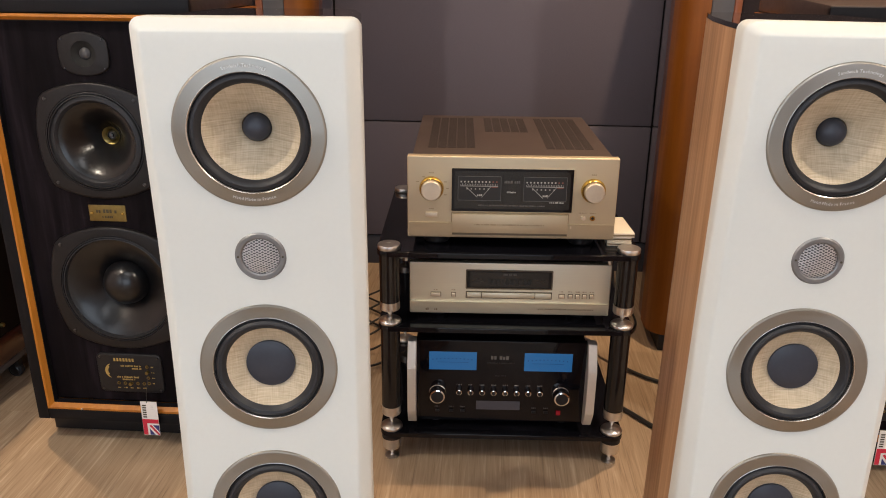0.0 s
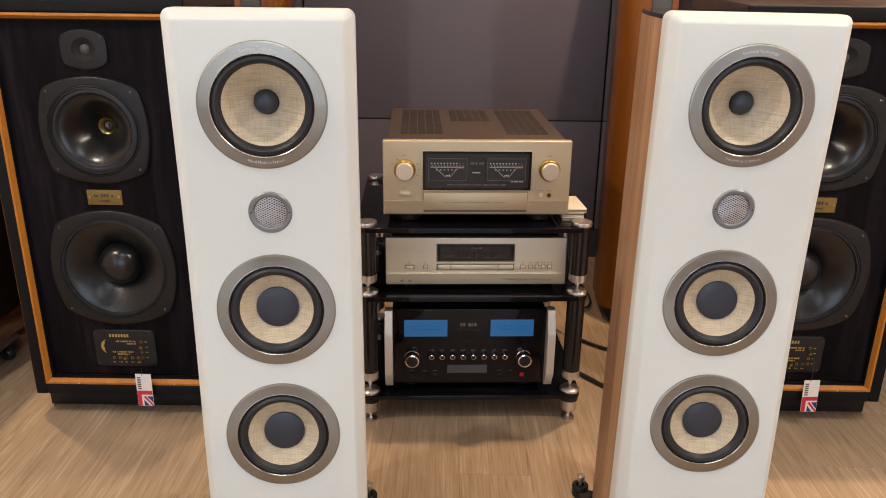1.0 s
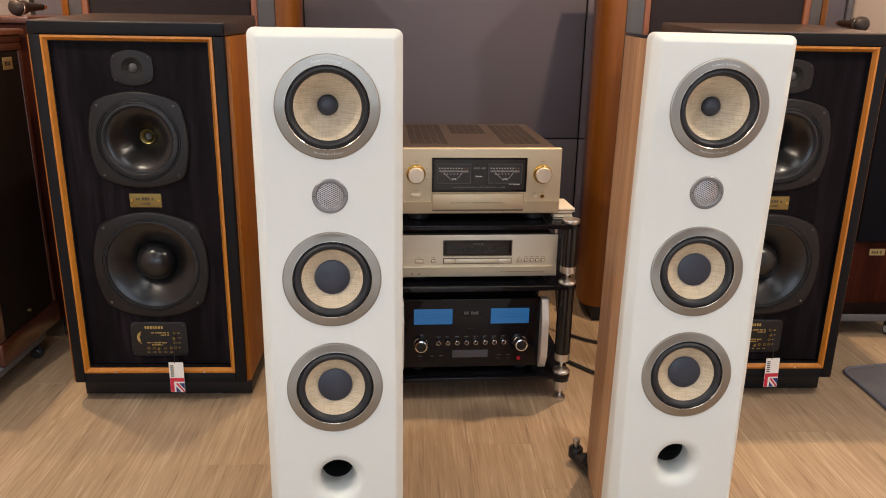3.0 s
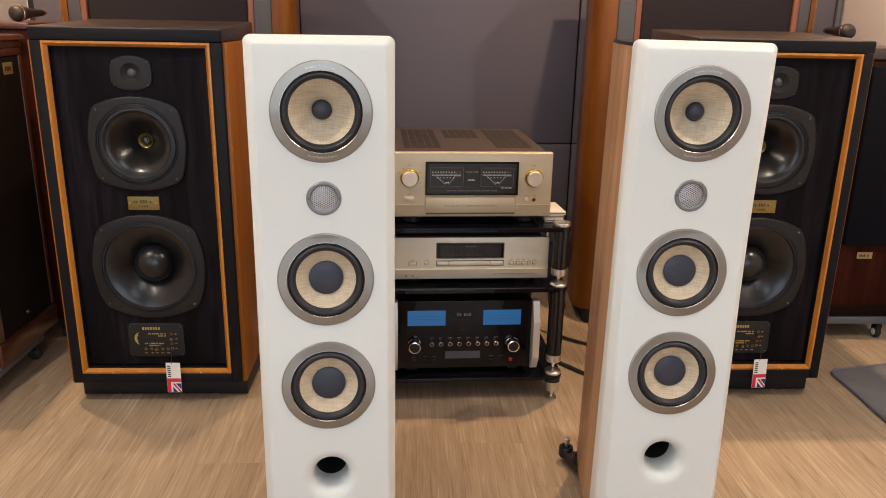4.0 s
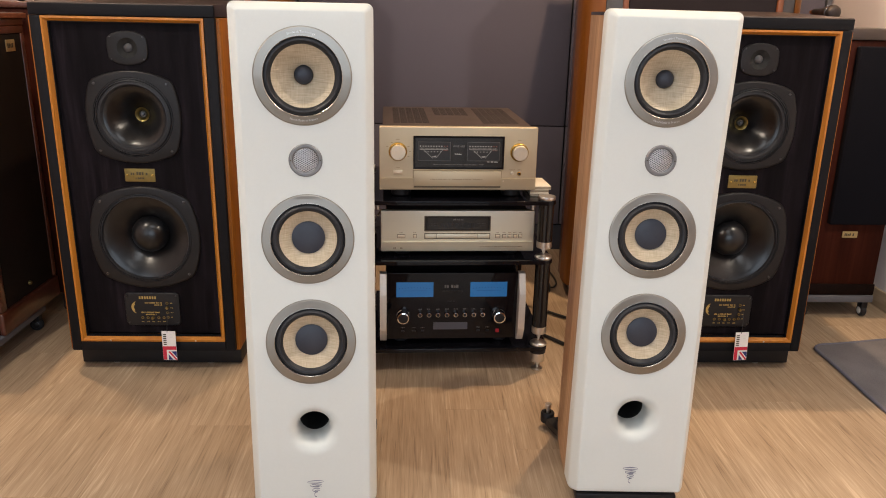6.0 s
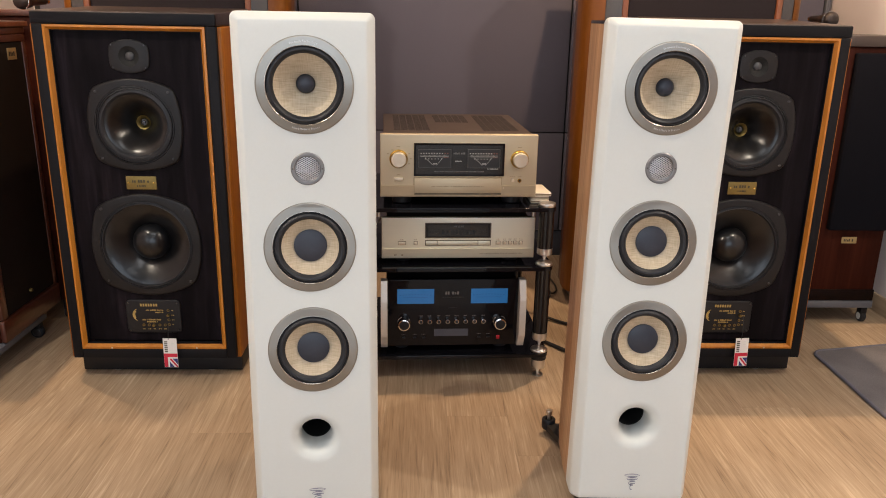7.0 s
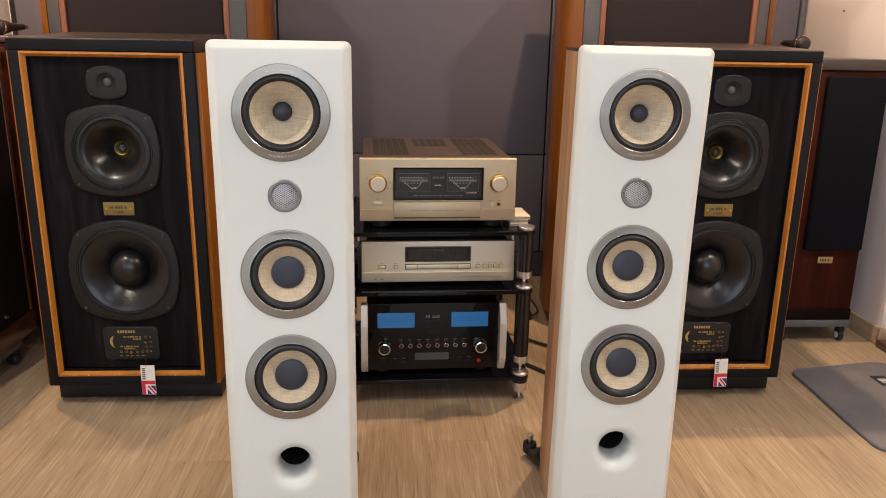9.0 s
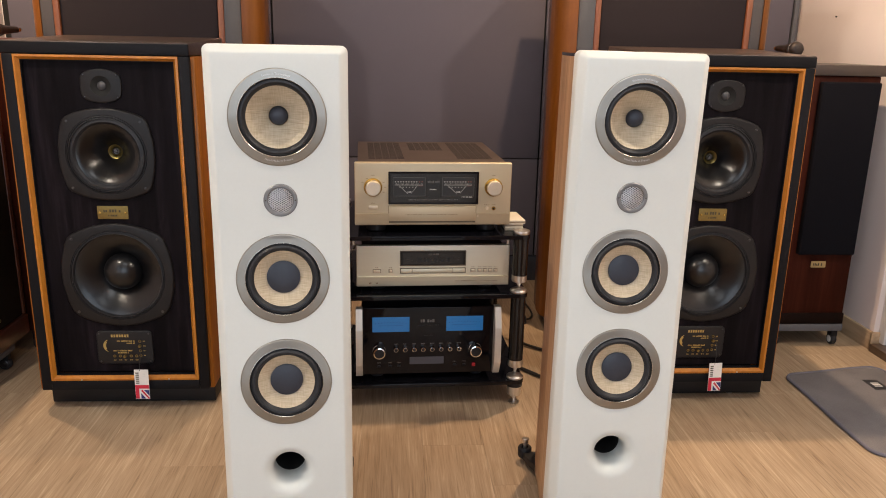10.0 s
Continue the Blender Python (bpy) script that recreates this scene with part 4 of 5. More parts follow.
    for sx in (-1, 1):
        for y in (0.078, D - 0.06):
            part("glide", turned([(0.0, 0.0), (0.011, 0.0005), (0.012, 0.003), (0.012, 0.006)], (sx * 0.15, y, 0), "z", 18), STEEL, s, "small steel glide")
    return s


MON_L, MON_R = (-0.802, 1.675, 0), (1.002, 1.693, 0)
mon = monitor(MON_L)
copy_thing(mon, pose(*MON_R))


def swing_tag(at, swing):
    """White card tag with a flag print, hung on a black cord."""
    s = thing("swing_tag", at, "white card tag with a red and blue flag, on a cord", "tag", "hang tags")
    s.matrix_world = pose(*at, 0, swing, 0)
    w, h = 0.042, 0.097
    part("card", box(-w / 2, w / 2, -0.0008, 0, -h, 0, 0), PAPER, s)
    part("print", bars([(-w / 2 + 0.004, -w / 2 + 0.0135, -0.046 + 0.0066 * k, -0.0425 + 0.0066 * k) for k in range(6)], -0.0009), DARK_PRINT, s, "dark vertical line of print")
    part("print", bars([(0.004, 0.012, -0.012 - 0.005 * k, -0.0105 - 0.005 * k) for k in range(3)], -0.0009), GREY_PRINT, s)
    y, zb, zt = -0.0011, -h + 0.001, -0.0505
    bm = bmesh.new()

    def tri(*pts, dy=0.0):
        bm.faces.new([bm.verts.new((px, y - dy, pz)) for px, pz in pts])

    x0, x1 = -w / 2 + 0.0005, w / 2 - 0.0005
    tri((x0 + 0.016, zb), (x1 - 0.011, zb), (x0 + 0.016, zt - 0.027))
    tri((x1, zb + 0.008), (x1, zt - 0.017), (x1 - 0.016, zt - 0.017))
    part("flag_blue", bm, FLAG_BLUE, s)
    bm = bmesh.new()
    tri((x0, zb), (x0 + 0.011, zb), (x0 + 0.011, zt), (x0, zt), dy=0.0002)
    tri((x0 + 0.011, zt - 0.012), (x1, zt - 0.012), (x1, zt), (x0 + 0.011, zt), dy=0.0002)
    tri((x0 + 0.016, zt - 0.019), (x0 + 0.021, zt - 0.016), (x1, zb + 0.003), (x1, zb - 0.0), (x1 - 0.004, zb), dy=0.0003)
    part("flag_red", bm, FLAG_RED, s)
    part("cord", tube([(-0.004, -0.001, -0.004), (-0.002, -0.002, 0.02), (0.0, 0.006, 0.045), (0.002, 0.012, 0.066)], 0.0009, 6), CABLE_BLACK, s, "thin black cord")
    return s


swing_tag((-0.7495, 1.661, 0.148), 0.5)
swing_tag((1.053, 1.679, 0.148), -2.0)

# ---- the equipment rack and what stands on it ----
RACK = pose(0.1325, 1.706, 0, 0, 0, 2.4)


def on_rack(x, y, z):
    return tuple(RACK @ Vector((x, y, z)))


def equipment_rack():
    s = thing("equipment_rack", on_rack(0, 0, 0), "three-tier rack with black glass shelves, black posts and steel collars", "rack", "", 2.4)
    for z in (0.074, 0.365, 0.553):
        bm = slab(rounded(0.606, 0.536, 0.03, 5, 0, 0.24), 0, 0.012, 0.002)
        for v in bm.verts:
            v.co = (v.co.x, v.co.z, z + 0.012 - v.co.y)
        part("shelf", bm, BLACK_GLASS, s, "polished black glass shelf")
    for x in (-0.275, 0.275):
        for y in (0.0, 0.48):
            at = (x, y, 0)
            lower = part("post", turned([(0.0, 0.152), (0.0235, 0.152), (0.0235, 0.364), (0.0, 0.364)], at, "z", 28), BLACK_GLOSS, s, "glossy black tube post")
            upper = part("post", turned([(0.0, 0.434), (0.0235, 0.434), (0.0235, 0.552), (0.0, 0.552)], at, "z", 28), BLACK_GLOSS, s, "glossy black tube post")
            for z0, z1, own in ((0.127, 0.1515, lower), (0.412, 0.4335, upper)):
                part("collar", turned([(0.0, z0), (0.0215, z0), (0.0238, z0 + 0.003), (0.0238, z1), (0.0, z1)], at, "z", 28), STEEL, own, "steel collar")
                part("spike", turned([(0.011, z0 + 0.0005), (0.0075, z0 - 0.006), (0.0025, z0 - (z0 - 0.1024 if z0 < 0.2 else z0 - 0.3934)), (0.0, z0 - (z0 - 0.1024 if z0 < 0.2 else z0 - 0.3934))], at, "z", 20), STEEL, own)
            part("cap", turned([(0.0258, 0.5652), (0.0266, 0.5665), (0.0266, 0.5745), (0.0256, 0.5762), (0.0075, 0.5772), (0.0065, 0.5765), (0.0, 0.5765)], at, "z", 32), STEEL, upper, "flat steel cap")
            for z0, own in ((0.0862, lower), (0.3772, upper)):
                part("cap", turned([(0.0258, z0), (0.0272, z0 + 0.002), (0.0272, z0 + 0.006), (0.0258, z0 + 0.0085), (0.016, z0 + 0.0135), (0.0065, z0 + 0.016), (0.0, z0 + 0.0162)], at, "z", 28), STEEL, own, "domed steel cap")
            part("foot", turned([(0.0, 0.0), (0.017, 0.0005), (0.018, 0.004), (0.006, 0.006), (0.0035, 0.01), (0.009, 0.028), (0.0215, 0.03), (0.0225, 0.033), (0.0225, 0.060), (0.0, 0.060)], at, "z", 28), STEEL, s, "steel spike foot with a disc")
            part("foot_ring", turned([(0.0, 0.0602), (0.025, 0.0602), (0.025, 0.0735), (0.0, 0.0735)], at, "z", 28), BLACK_SATIN, s)
            part("support_pin", turned([(0.0, 0.5525), (0.006, 0.5525), (0.006, 0.528), (0.0, 0.527)], (x - math.copysign(0.036, x), y + (0.02 if y < 0.2 else -0.02), 0), "z", 14), STEEL, s, "small steel shelf pin")
    return s


equipment_rack()


def sloped_band(half, z0, z1):
    """A strip along the foot of a panel whose face leans slightly downwards."""
    bm = box(-half, half, -0.0045, 0.002, z0, z1)
    for v in bm.verts:
        if v.co.y < 0 and v.co.z < (z0 + z1) / 2:
            v.co.y = -0.0006
    return bm


def amplifier():
    s = thing("integrated_amplifier", on_rack(0.003, 0.006, 0.5655), "champagne-gold amplifier with two black meters and a bronze vented cover", "amplifier", "", 2.4)
    W, HH = 0.471, 0.216
    zb, zt = 0.026, HH
    part("front_panel", slab(rounded(W, zt - zb, 0.003, 3, 0, (zt + zb) / 2), 0, 0.020, 0.003), CHAMPAGNE, s, "brushed champagne front panel")
    part("lower_band", sloped_band(W / 2 - 0.003, zb + 0.003, zb + 0.037), CHAMPAGNE, s)
    part("cover", box(-0.226, 0.226, 0.0205, 0.515, zb + 0.004, zt - 0.003, 0.004), BRONZE, s, "bronze-brown metal cover")
    for gx, y0, y1 in ((-0.138, 0.10, 0.48), (0.0, 0.29, 0.48), (0.138, 0.10, 0.48)):
        for k in range(5):
            x = gx + (k - 2) * 0.0225
            bm = bmesh.new()
            n = int((y1 - y0) / 0.007)
            for q in range(n):
                box(x - 0.0098, x + 0.0098, y0 + q * 0.007, y0 + q * 0.007 + 0.0045, zt - 0.0045, zt - 0.0022, bm=bm)
            part("vent", bm, BRONZE_VENT, s)
    # meter window
    part("window_frame", ring_plate(rounded(0.276, 0.104, 0.003, 3, 0, 0.140), rounded(0.2715, 0.0995, 0.0015, 3, 0, 0.140), -0.0025, 0.004, 0.001), CHAMPAGNE, s)
    win = part("meter_window", box(-0.1358, 0.1358, -0.0006, 0.003, 0.0902, 0.1898), BLACK_GLASS, s, "black glass meter window")
    part("inset", box(-0.1295, 0.1295, -0.0010, -0.0005, 0.0965, 0.1835), METER_INSET, win, "dark grey field inside the black border")
    for sx in (-1, 1):
        mx = sx * 0.0735
        face = part("meter_face", box(mx - 0.0475, mx + 0.0475, -0.0014, -0.0009, 0.1165, 0.171), METER_GREY, win)
        part("border", ring_plate(rounded(0.0966, 0.0561, 0.001, 2, mx, 0.14375), rounded(0.0950, 0.0545, 0.001, 2, mx, 0.14375), -0.0016, -0.0008), MARK_GREY, face)
        rows = [(mx - 0.0425 + 0.0079 * k, mx - 0.0393 + 0.0079 * k, 0.1575, 0.1608) for k in range(9)]
        rows += [(mx - 0.0425 + 0.0037 * k, mx - 0.0417 + 0.0037 * k, 0.1508, 0.1508 + (0.0042 if k % 2 else 0.0028)) for k in range(23)]
        rows += [(mx - 0.043, mx + 0.041, 0.1488, 0.1498)]
        rows += [(mx - 0.029 + 0.0095 * k, mx - 0.0265 + 0.0095 * k, 0.1415, 0.1440) for k in range(6)]
        part("scale", bars(rows, -0.0015), METER_PRINT, face)
        part("scale", bars([(mx + 0.0287, mx + 0.0319, 0.1575, 0.1608), (mx + 0.0366, mx + 0.0398, 0.1575, 0.1608), (mx + 0.027, mx + 0.041, 0.1462, 0.1474)], -0.0015), METER_RED, face, "dull red end of the scale")
        bm = bmesh.new()
        bm.faces.new([bm.verts.new((mx + u, -0.0024, z)) for u, z in ((-0.030, 0.147), (-0.029, 0.1475), (-0.004, 0.1235), (-0.005, 0.123))])
        bm.faces.new([bm.verts.new((mx + u, -0.0024, z)) for u, z in ((0.024, 0.1478), (0.0248, 0.1475), (0.0056, 0.1235), (0.0049, 0.1239))])
        part("needle", bm, METER_PRINT, face, "thin pale needle lines")
        part("print", word_bars(mx - 0.005, mx + 0.006, 0.1285, 0.0045, -0.0015, 5), METER_PRINT, face)
    part("divider", bars([(-0.0212, -0.0206, 0.110, 0.176), (0.0206, 0.0212, 0.110, 0.176)], -0.0011), BLACK_GLASS, win)
    part("print", word_bars(-0.018, 0.020, 0.1595, 0.0055, -0.0012, 44), MARK_GREY, win)
    part("print", word_bars(-0.012, 0.012, 0.136, 0.0035, -0.0012, 45), METER_PRINT, win)
    part("print", word_bars(-0.075, 0.075, 0.1045, 0.0025, -0.0012, 46), MARK_GREY, win)
    part("print", word_bars(0.085, 0.118, 0.113, 0.003, -0.0012, 47), METER_PRINT, win)
    for sx in (-1, 1):
        c = (sx * 0.181, 0, 0.1425)
        k = part("knob", turned([(0.0, -0.026), (0.0205, -0.026), (0.0225, -0.024), (0.0228, -0.006), (0.0, -0.006)], c, segs=56), KNOB_SILVER, s, "round champagne rotary knob")
        part("knob_ring", turned([(0.0229, -0.010), (0.0245, -0.0125), (0.0268, -0.009), (0.0276, -0.003), (0.0276, 0.001)], c, segs=56), GOLD_EDGE, k, "polished gold ring")
        part("print", word_bars(c[0] - 0.006, c[0] + 0.006, 0.1785, 0.003, -0.0001, 9), CHAMPAGNE_DARK, s)
    for k in range(5):
        a = radians(150 - 30 * k) if k < 2 else radians(30 - 30 * (k - 2))
        part("print", bars([(-0.181 + 0.036 * math.cos(a) - 0.003, -0.181 + 0.036 * math.cos(a) + 0.003, 0.1425 + 0.03 * math.sin(a) - 0.001, 0.1425 + 0.03 * math.sin(a) + 0.001)], -0.0001), CHAMPAGNE_DARK, s)
    part("power_button", box(-0.1945, -0.1675, -0.006, 0.002, 0.076, 0.087, 0.0015), KNOB_SILVER, s)
    part("print", word_bars(-0.187, -0.175, 0.0945, 0.0028, -0.0001, 19), CHAMPAGNE_DARK, s)
    flap = part("flap", box(-0.134, 0.128, -0.0065, 0.002, 0.036, 0.085, 0.001), CHAMPAGNE, s, "hinged champagne control flap")
    # dark strip on the flap's foot, painted for the shadow beneath it
    part("flap_edge", box(-0.1335, 0.1275, -0.0072, -0.006, 0.0355, 0.0405), SEAM, flap)
    part("flap_gap", ring_plate(rounded(0.2668, 0.0538, 0.002, 3, -0.003, 0.0606), rounded(0.262, 0.049, 0.001, 3, -0.003, 0.0605), -0.0012, 0.001), CHAMPAGNE_DARK, flap)
    part("print", word_bars(-0.084, 0.078, 0.0605, 0.0032, -0.0066, 21), CHAMPAGNE_DARK, flap)
    part("latch", box(0.1335, 0.1375, -0.004, 0.002, 0.052, 0.060, 0.001), KNOB_SILVER, s)
    part("selector", turned([(0.0, -0.008), (0.0048, -0.0075), (0.0052, 0.0)], (0.1625, 0, 0.079), segs=20), KNOB_SILVER, s)
    j = part("headphone_jack", turned([(0.0032, 0.002), (0.0033, -0.002), (0.0058, -0.002), (0.0062, 0.0)], (0.1838, 0, 0.0775), segs=24), GOLD_EDGE, s, "gold-rimmed headphone socket")
    part("socket_hole", turned([(0.0, 0.0005), (0.0033, 0.0005)], (0.1838, -0.001, 0.0775), segs=16), DARK_VOID, j)
    part("print", word_bars(0.154, 0.171, 0.0895, 0.0025, -0.0001, 23), CHAMPAGNE_DARK, s)
    part("print", word_bars(0.178, 0.191, 0.0895, 0.0025, -0.0001, 24), CHAMPAGNE_DARK, s)
    for x in (-0.17, 0.17):
        for y in (0.06, 0.4):
            part("foot", turned([(0.0, 0.0), (0.027, 0.0), (0.03, 0.004), (0.03, 0.0305), (0.0, 0.0305)], (x, y, 0), "z", 28), BLACK_SATIN, s)
    return s


def disc_player():
    s = thing("disc_player", on_rack(0.008, 0.018, 0.3775), "champagne disc player with a dark display and slim drawer", "disc player", "", 2.4)
    W, zb, zt = 0.475, 0.017, 0.148
    part("front_panel", slab(rounded(W, zt - zb, 0.003, 3, 0, (zt + zb) / 2), 0, 0.016, 0.0025), SILVER_GOLD, s, "brushed champagne front panel")
    part("lower_band", sloped_band(W / 2 - 0.003, zb + 0.003, zb + 0.032), SILVER_GOLD, s)
    part("cover", box(-0.221, 0.221, 0.0165, 0.385, zb + 0.003, zt - 0.004, 0.003), BRONZE, s)
    part("window_frame", ring_plate(rounded(0.205, 0.049, 0.002, 3, -0.002, 0.1065), rounded(0.199, 0.043, 0.001, 3, -0.002, 0.1065), -0.002, 0.003, 0.0008), SEAM, s)
    d = part("display", box(-0.1015, 0.0975, -0.0006, 0.003, 0.085, 0.128), BLACK_GLASS, s, "dark display window")
    # grey field that paints in the dim reflection on the display glass
    part("inset", box(-0.0945, 0.0905, -0.0010, -0.0005, 0.0885, 0.1245), METER_INSET, d, "dark grey field inside the black border")
    part("print", word_bars(-0.016, 0.018, 0.1195, 0.0045, -0.0011, 51), MARK_GREY, d)
    for k, (a, b) in enumerate(((-0.088, -0.066), (-0.088, -0.060), (0.058, 0.084), (0.064, 0.084))):
        part("print", word_bars(a, b, 0.1075 - 0.007 * (k % 2), 0.0022, -0.0011, 52 + k), SEGMENT_GREY, d)
    part("segments", bars([(-0.052 + 0.0105 * k, -0.0445 + 0.0105 * k, 0.094, 0.108) for k in range(10)], -0.0011), METER_GREY, d, "unlit display segments")
    part("drawer", box(-0.066, 0.059, -0.004, 0.002, 0.0605, 0.0735, 0.001), SILVER_GOLD, s, "slim disc drawer front")
    for a, b in ((-0.1015, -0.067), (0.060, 0.0975)):
        part("button", box(a, b, -0.004, 0.002, 0.0605, 0.0735, 0.001), SILVER_GOLD, s)
    part("drawer_gap", box(-0.104, 0.100, -0.0008, 0.002, 0.058, 0.076), SEAM, s)
    for x, w in ((-0.175, 0.022), (-0.133, 0.009), (0.123, 0.012), (0.1435, 0.009), (0.1605, 0.009), (0.177, 0.009), (0.194, 0.009)):
        b = part("button", box(x - w / 2, x + w / 2, -0.0055, 0.002, 0.0625, 0.0715, 0.0012), KNOB_SILVER, s)
        part("button_gap", box(x - w / 2 - 0.0013, x + w / 2 + 0.0013, -0.0008, 0.002, 0.0612, 0.0728), SEAM, s)
        part("print", word_bars(x - 0.005, x + 0.005, 0.0785, 0.0025, -0.0001, 60 + int(1000 * x) % 7), CHAMPAGNE_DARK, s)
    part("print", word_bars(-0.199, -0.190, 0.030, 0.006, -0.0046, 71), CHAMPAGNE_DARK, s)
    part("print", word_bars(-0.178, -0.169, 0.030, 0.006, -0.0046, 72), CHAMPAGNE_DARK, s)
    part("print", word_bars(0.066, 0.20, 0.034, 0.0022, -0.0046, 73), CHAMPAGNE_DARK, s)
    for x in (-0.17, 0.17):
        for y in (0.05, 0.34):
            part("foot", turned([(0.0, 0.0), (0.022, 0.0), (0.024, 0.003), (0.024, 0.0205), (0.0, 0.0205)], (x, y, 0), "z", 24), BLACK_SATIN, s)
    return s


SEGMENT_GREY = plain("display_segments", (0.030, 0.028, 0.026), 0.3, vary=0.1)


def black_amplifier():
    s = thing("black_amplifier", on_rack(-0.006, 0.004, 0.0830), "black glass-fronted amplifier with two blue meters and silver handles", "amplifier", "", 2.4)
    zb, zt = 0.024, 0.246
    part("front_panel", slab(rounded(0.428, zt - zb, 0.003, 3, 0, (zt + zb) / 2), 0, 0.014, 0.0015), BLACK_GLASS, s, "black glass front panel")
    part("body", box(-0.208, 0.208, 0.0145, 0.42, zb + 0.004, zt - 0.012, 0.003), BLACK_SATIN, s, "black metal body")
    for sx in (-1, 1):
        prof = [(-0.004, zb + 0.001), (-0.012, zb + 0.001), (-0.037, zb + 0.046), (-0.037, zt - 0.060), (-0.012, zt + 0.002), (-0.004, zt + 0.002)]
        bm = bmesh.new()
        pts = prof + [(0.014, zt + 0.002), (0.014, zb + 0.001)]
        a = [bm.verts.new((sx * 0.206, y, z)) for y, z in pts]
        b = [bm.verts.new((sx * 0.227, y, z)) for y, z in pts]
        for i in range(len(pts)):
            j = (i + 1) % len(pts)
            bm.faces.new((a[i], a[j], b[j], b[i]))
        bm.faces.new(a), bm.faces.new(b)
        bmesh.ops.bevel(bm, geom=bm.edges[:], offset=0.0012, segments=1, affect="EDGES")
        part("handle", bm, ALUMINIUM, s, "chamfered silver handle", 20)
    for a, b in ((-0.1757, -0.060), (0.056, 0.1725)):
        m = part("meter", box(a, b, -0.001, 0.002, 0.1665, 0.2155, 0.0004, 1), BLUE_METER, s, "glowing blue meter window")
        rows = [(a + 0.008 + 0.0095 * k, a + 0.0105 + 0.0095 * k, 0.1935 + 0.003 * math.sin(math.pi * k / 10), 0.1965 + 0.003 * math.sin(math.pi * k / 10)) for k in range(11)]
        part("scale", bars(rows + [(a + 0.02, b - 0.02, 0.1872, 0.1880)], -0.0011), BLUE_DARK, m)
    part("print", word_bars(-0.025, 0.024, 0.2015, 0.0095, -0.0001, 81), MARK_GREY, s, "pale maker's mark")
    part("print", word_bars(-0.033, 0.036, 0.187, 0.0035, -0.0001, 82), METER_GREY, s)
    part("print", word_bars(-0.014, 0.014, 0.152, 0.003, -0.0001, 83), METER_GREY, s)
    for x in (-0.1545, 0.1495):
        k = part("knob", turned([(0.0, -0.025), (0.013, -0.0255), (0.0155, -0.025)], (x, 0, 0.1035), segs=40), BLACK_SATIN, s, "large black knob")
        part("knob_rim", turned([(0.0152, -0.0255), (0.0185, -0.0245), (0.0195, -0.020), (0.0195, -0.004), (0.021, -0.002), (0.021, 0.001)], (x, 0, 0.1035), segs=40), CHROME, k, "chrome knob rim")
    for k in range(8):
        x = -0.1015 + 0.02835 * k
        n = part("knob", turned([(0.0, -0.012), (0.0052, -0.012)], (x, 0, 0.109), segs=20), BLACK_SATIN, s, "small black knob")
        part("knob_rim", turned([(0.0050, -0.0125), (0.0072, -0.0115), (0.0078, -0.008), (0.0078, 0.001)], (x, 0, 0.109), segs=24), CHROME, n, "chrome knob rim")
        part("print", word_bars(x - 0.006, x + 0.006, 0.1255, 0.003, -0.0001, 90 + k), MARK_GREY, s)
    part("display", box(-0.0585, 0.050, -0.001, 0.002, 0.0565, 0.0805), LCD, s, "grey unlit display")
    for x in (-0.155, -0.12, -0.092, 0.085, 0.115):
        part("button", box(x - 0.005, x + 0.005, -0.004, 0.001, 0.049, 0.055, 0.001), BLACK_SATIN, s)
        part("print", word_bars(x - 0.006, x + 0.006, 0.063, 0.0025, -0.0001, 7), MARK_GREY, s)
    part("power_button", box(0.1405, 0.1515, -0.004, 0.001, 0.0455, 0.057, 0.001), RED_LIGHT, s, "glowing red power button")
    for x in (-0.16, 0.16):
        for y in (0.05, 0.37):
            part("foot", turned([(0.0, 0.0035), (0.02, 0.0035), (0.022, 0.006), (0.022, 0.0285), (0.0, 0.0285)], (x, y, 0), "z", 24), RUBBER, s)
    return s


amplifier()
disc_player()
black_amplifier()
z = 0.5655
for n, (dx, dy, h) in enumerate(((0.0, 0.0, 0.011), (-0.002, 0.004, 0.011), (0.001, -0.003, 0.012))):
    b = thing("disc_case", on_rack(0.262 + dx, 0.10 + dy, z), "thin cream card disc case in a small stack on the rack", "disc case", "stacked disc cases", 2.4 + (n - 1) * 2)
    part("case", box(-0.0285, 0.0285, -0.062, 0.062, 0.0, h - 0.0008, 0.001), CREAM_CARD, b)
    part("spine", box(-0.0288, 0.0288, -0.0626, -0.0615, 0.0035, h - 0.0045), CHAMPAGNE_DARK, b)
    z += h

# ---- tall loudspeakers against the back wall ----


def prism(plan, z0, z1, bevel=0.0):
    """An upright bar with the given outline in plan."""
    bm = bmesh.new()
    lo, hi = [bm.verts.new((x, y, z0)) for x, y in plan], [bm.verts.new((x, y, z1)) for x, y in plan]
    for i in range(len(plan)):
        j = (i + 1) % len(plan)
        bm.faces.new((lo[i], lo[j], hi[j], hi[i]))
    bm.faces.new(lo), bm.faces.new(hi)
    if bevel:
        bmesh.ops.bevel(bm, geom=bm.edges[:], offset=bevel, segments=2, profile=0.5, affect="EDGES", clamp_overlap=True)
    return bm


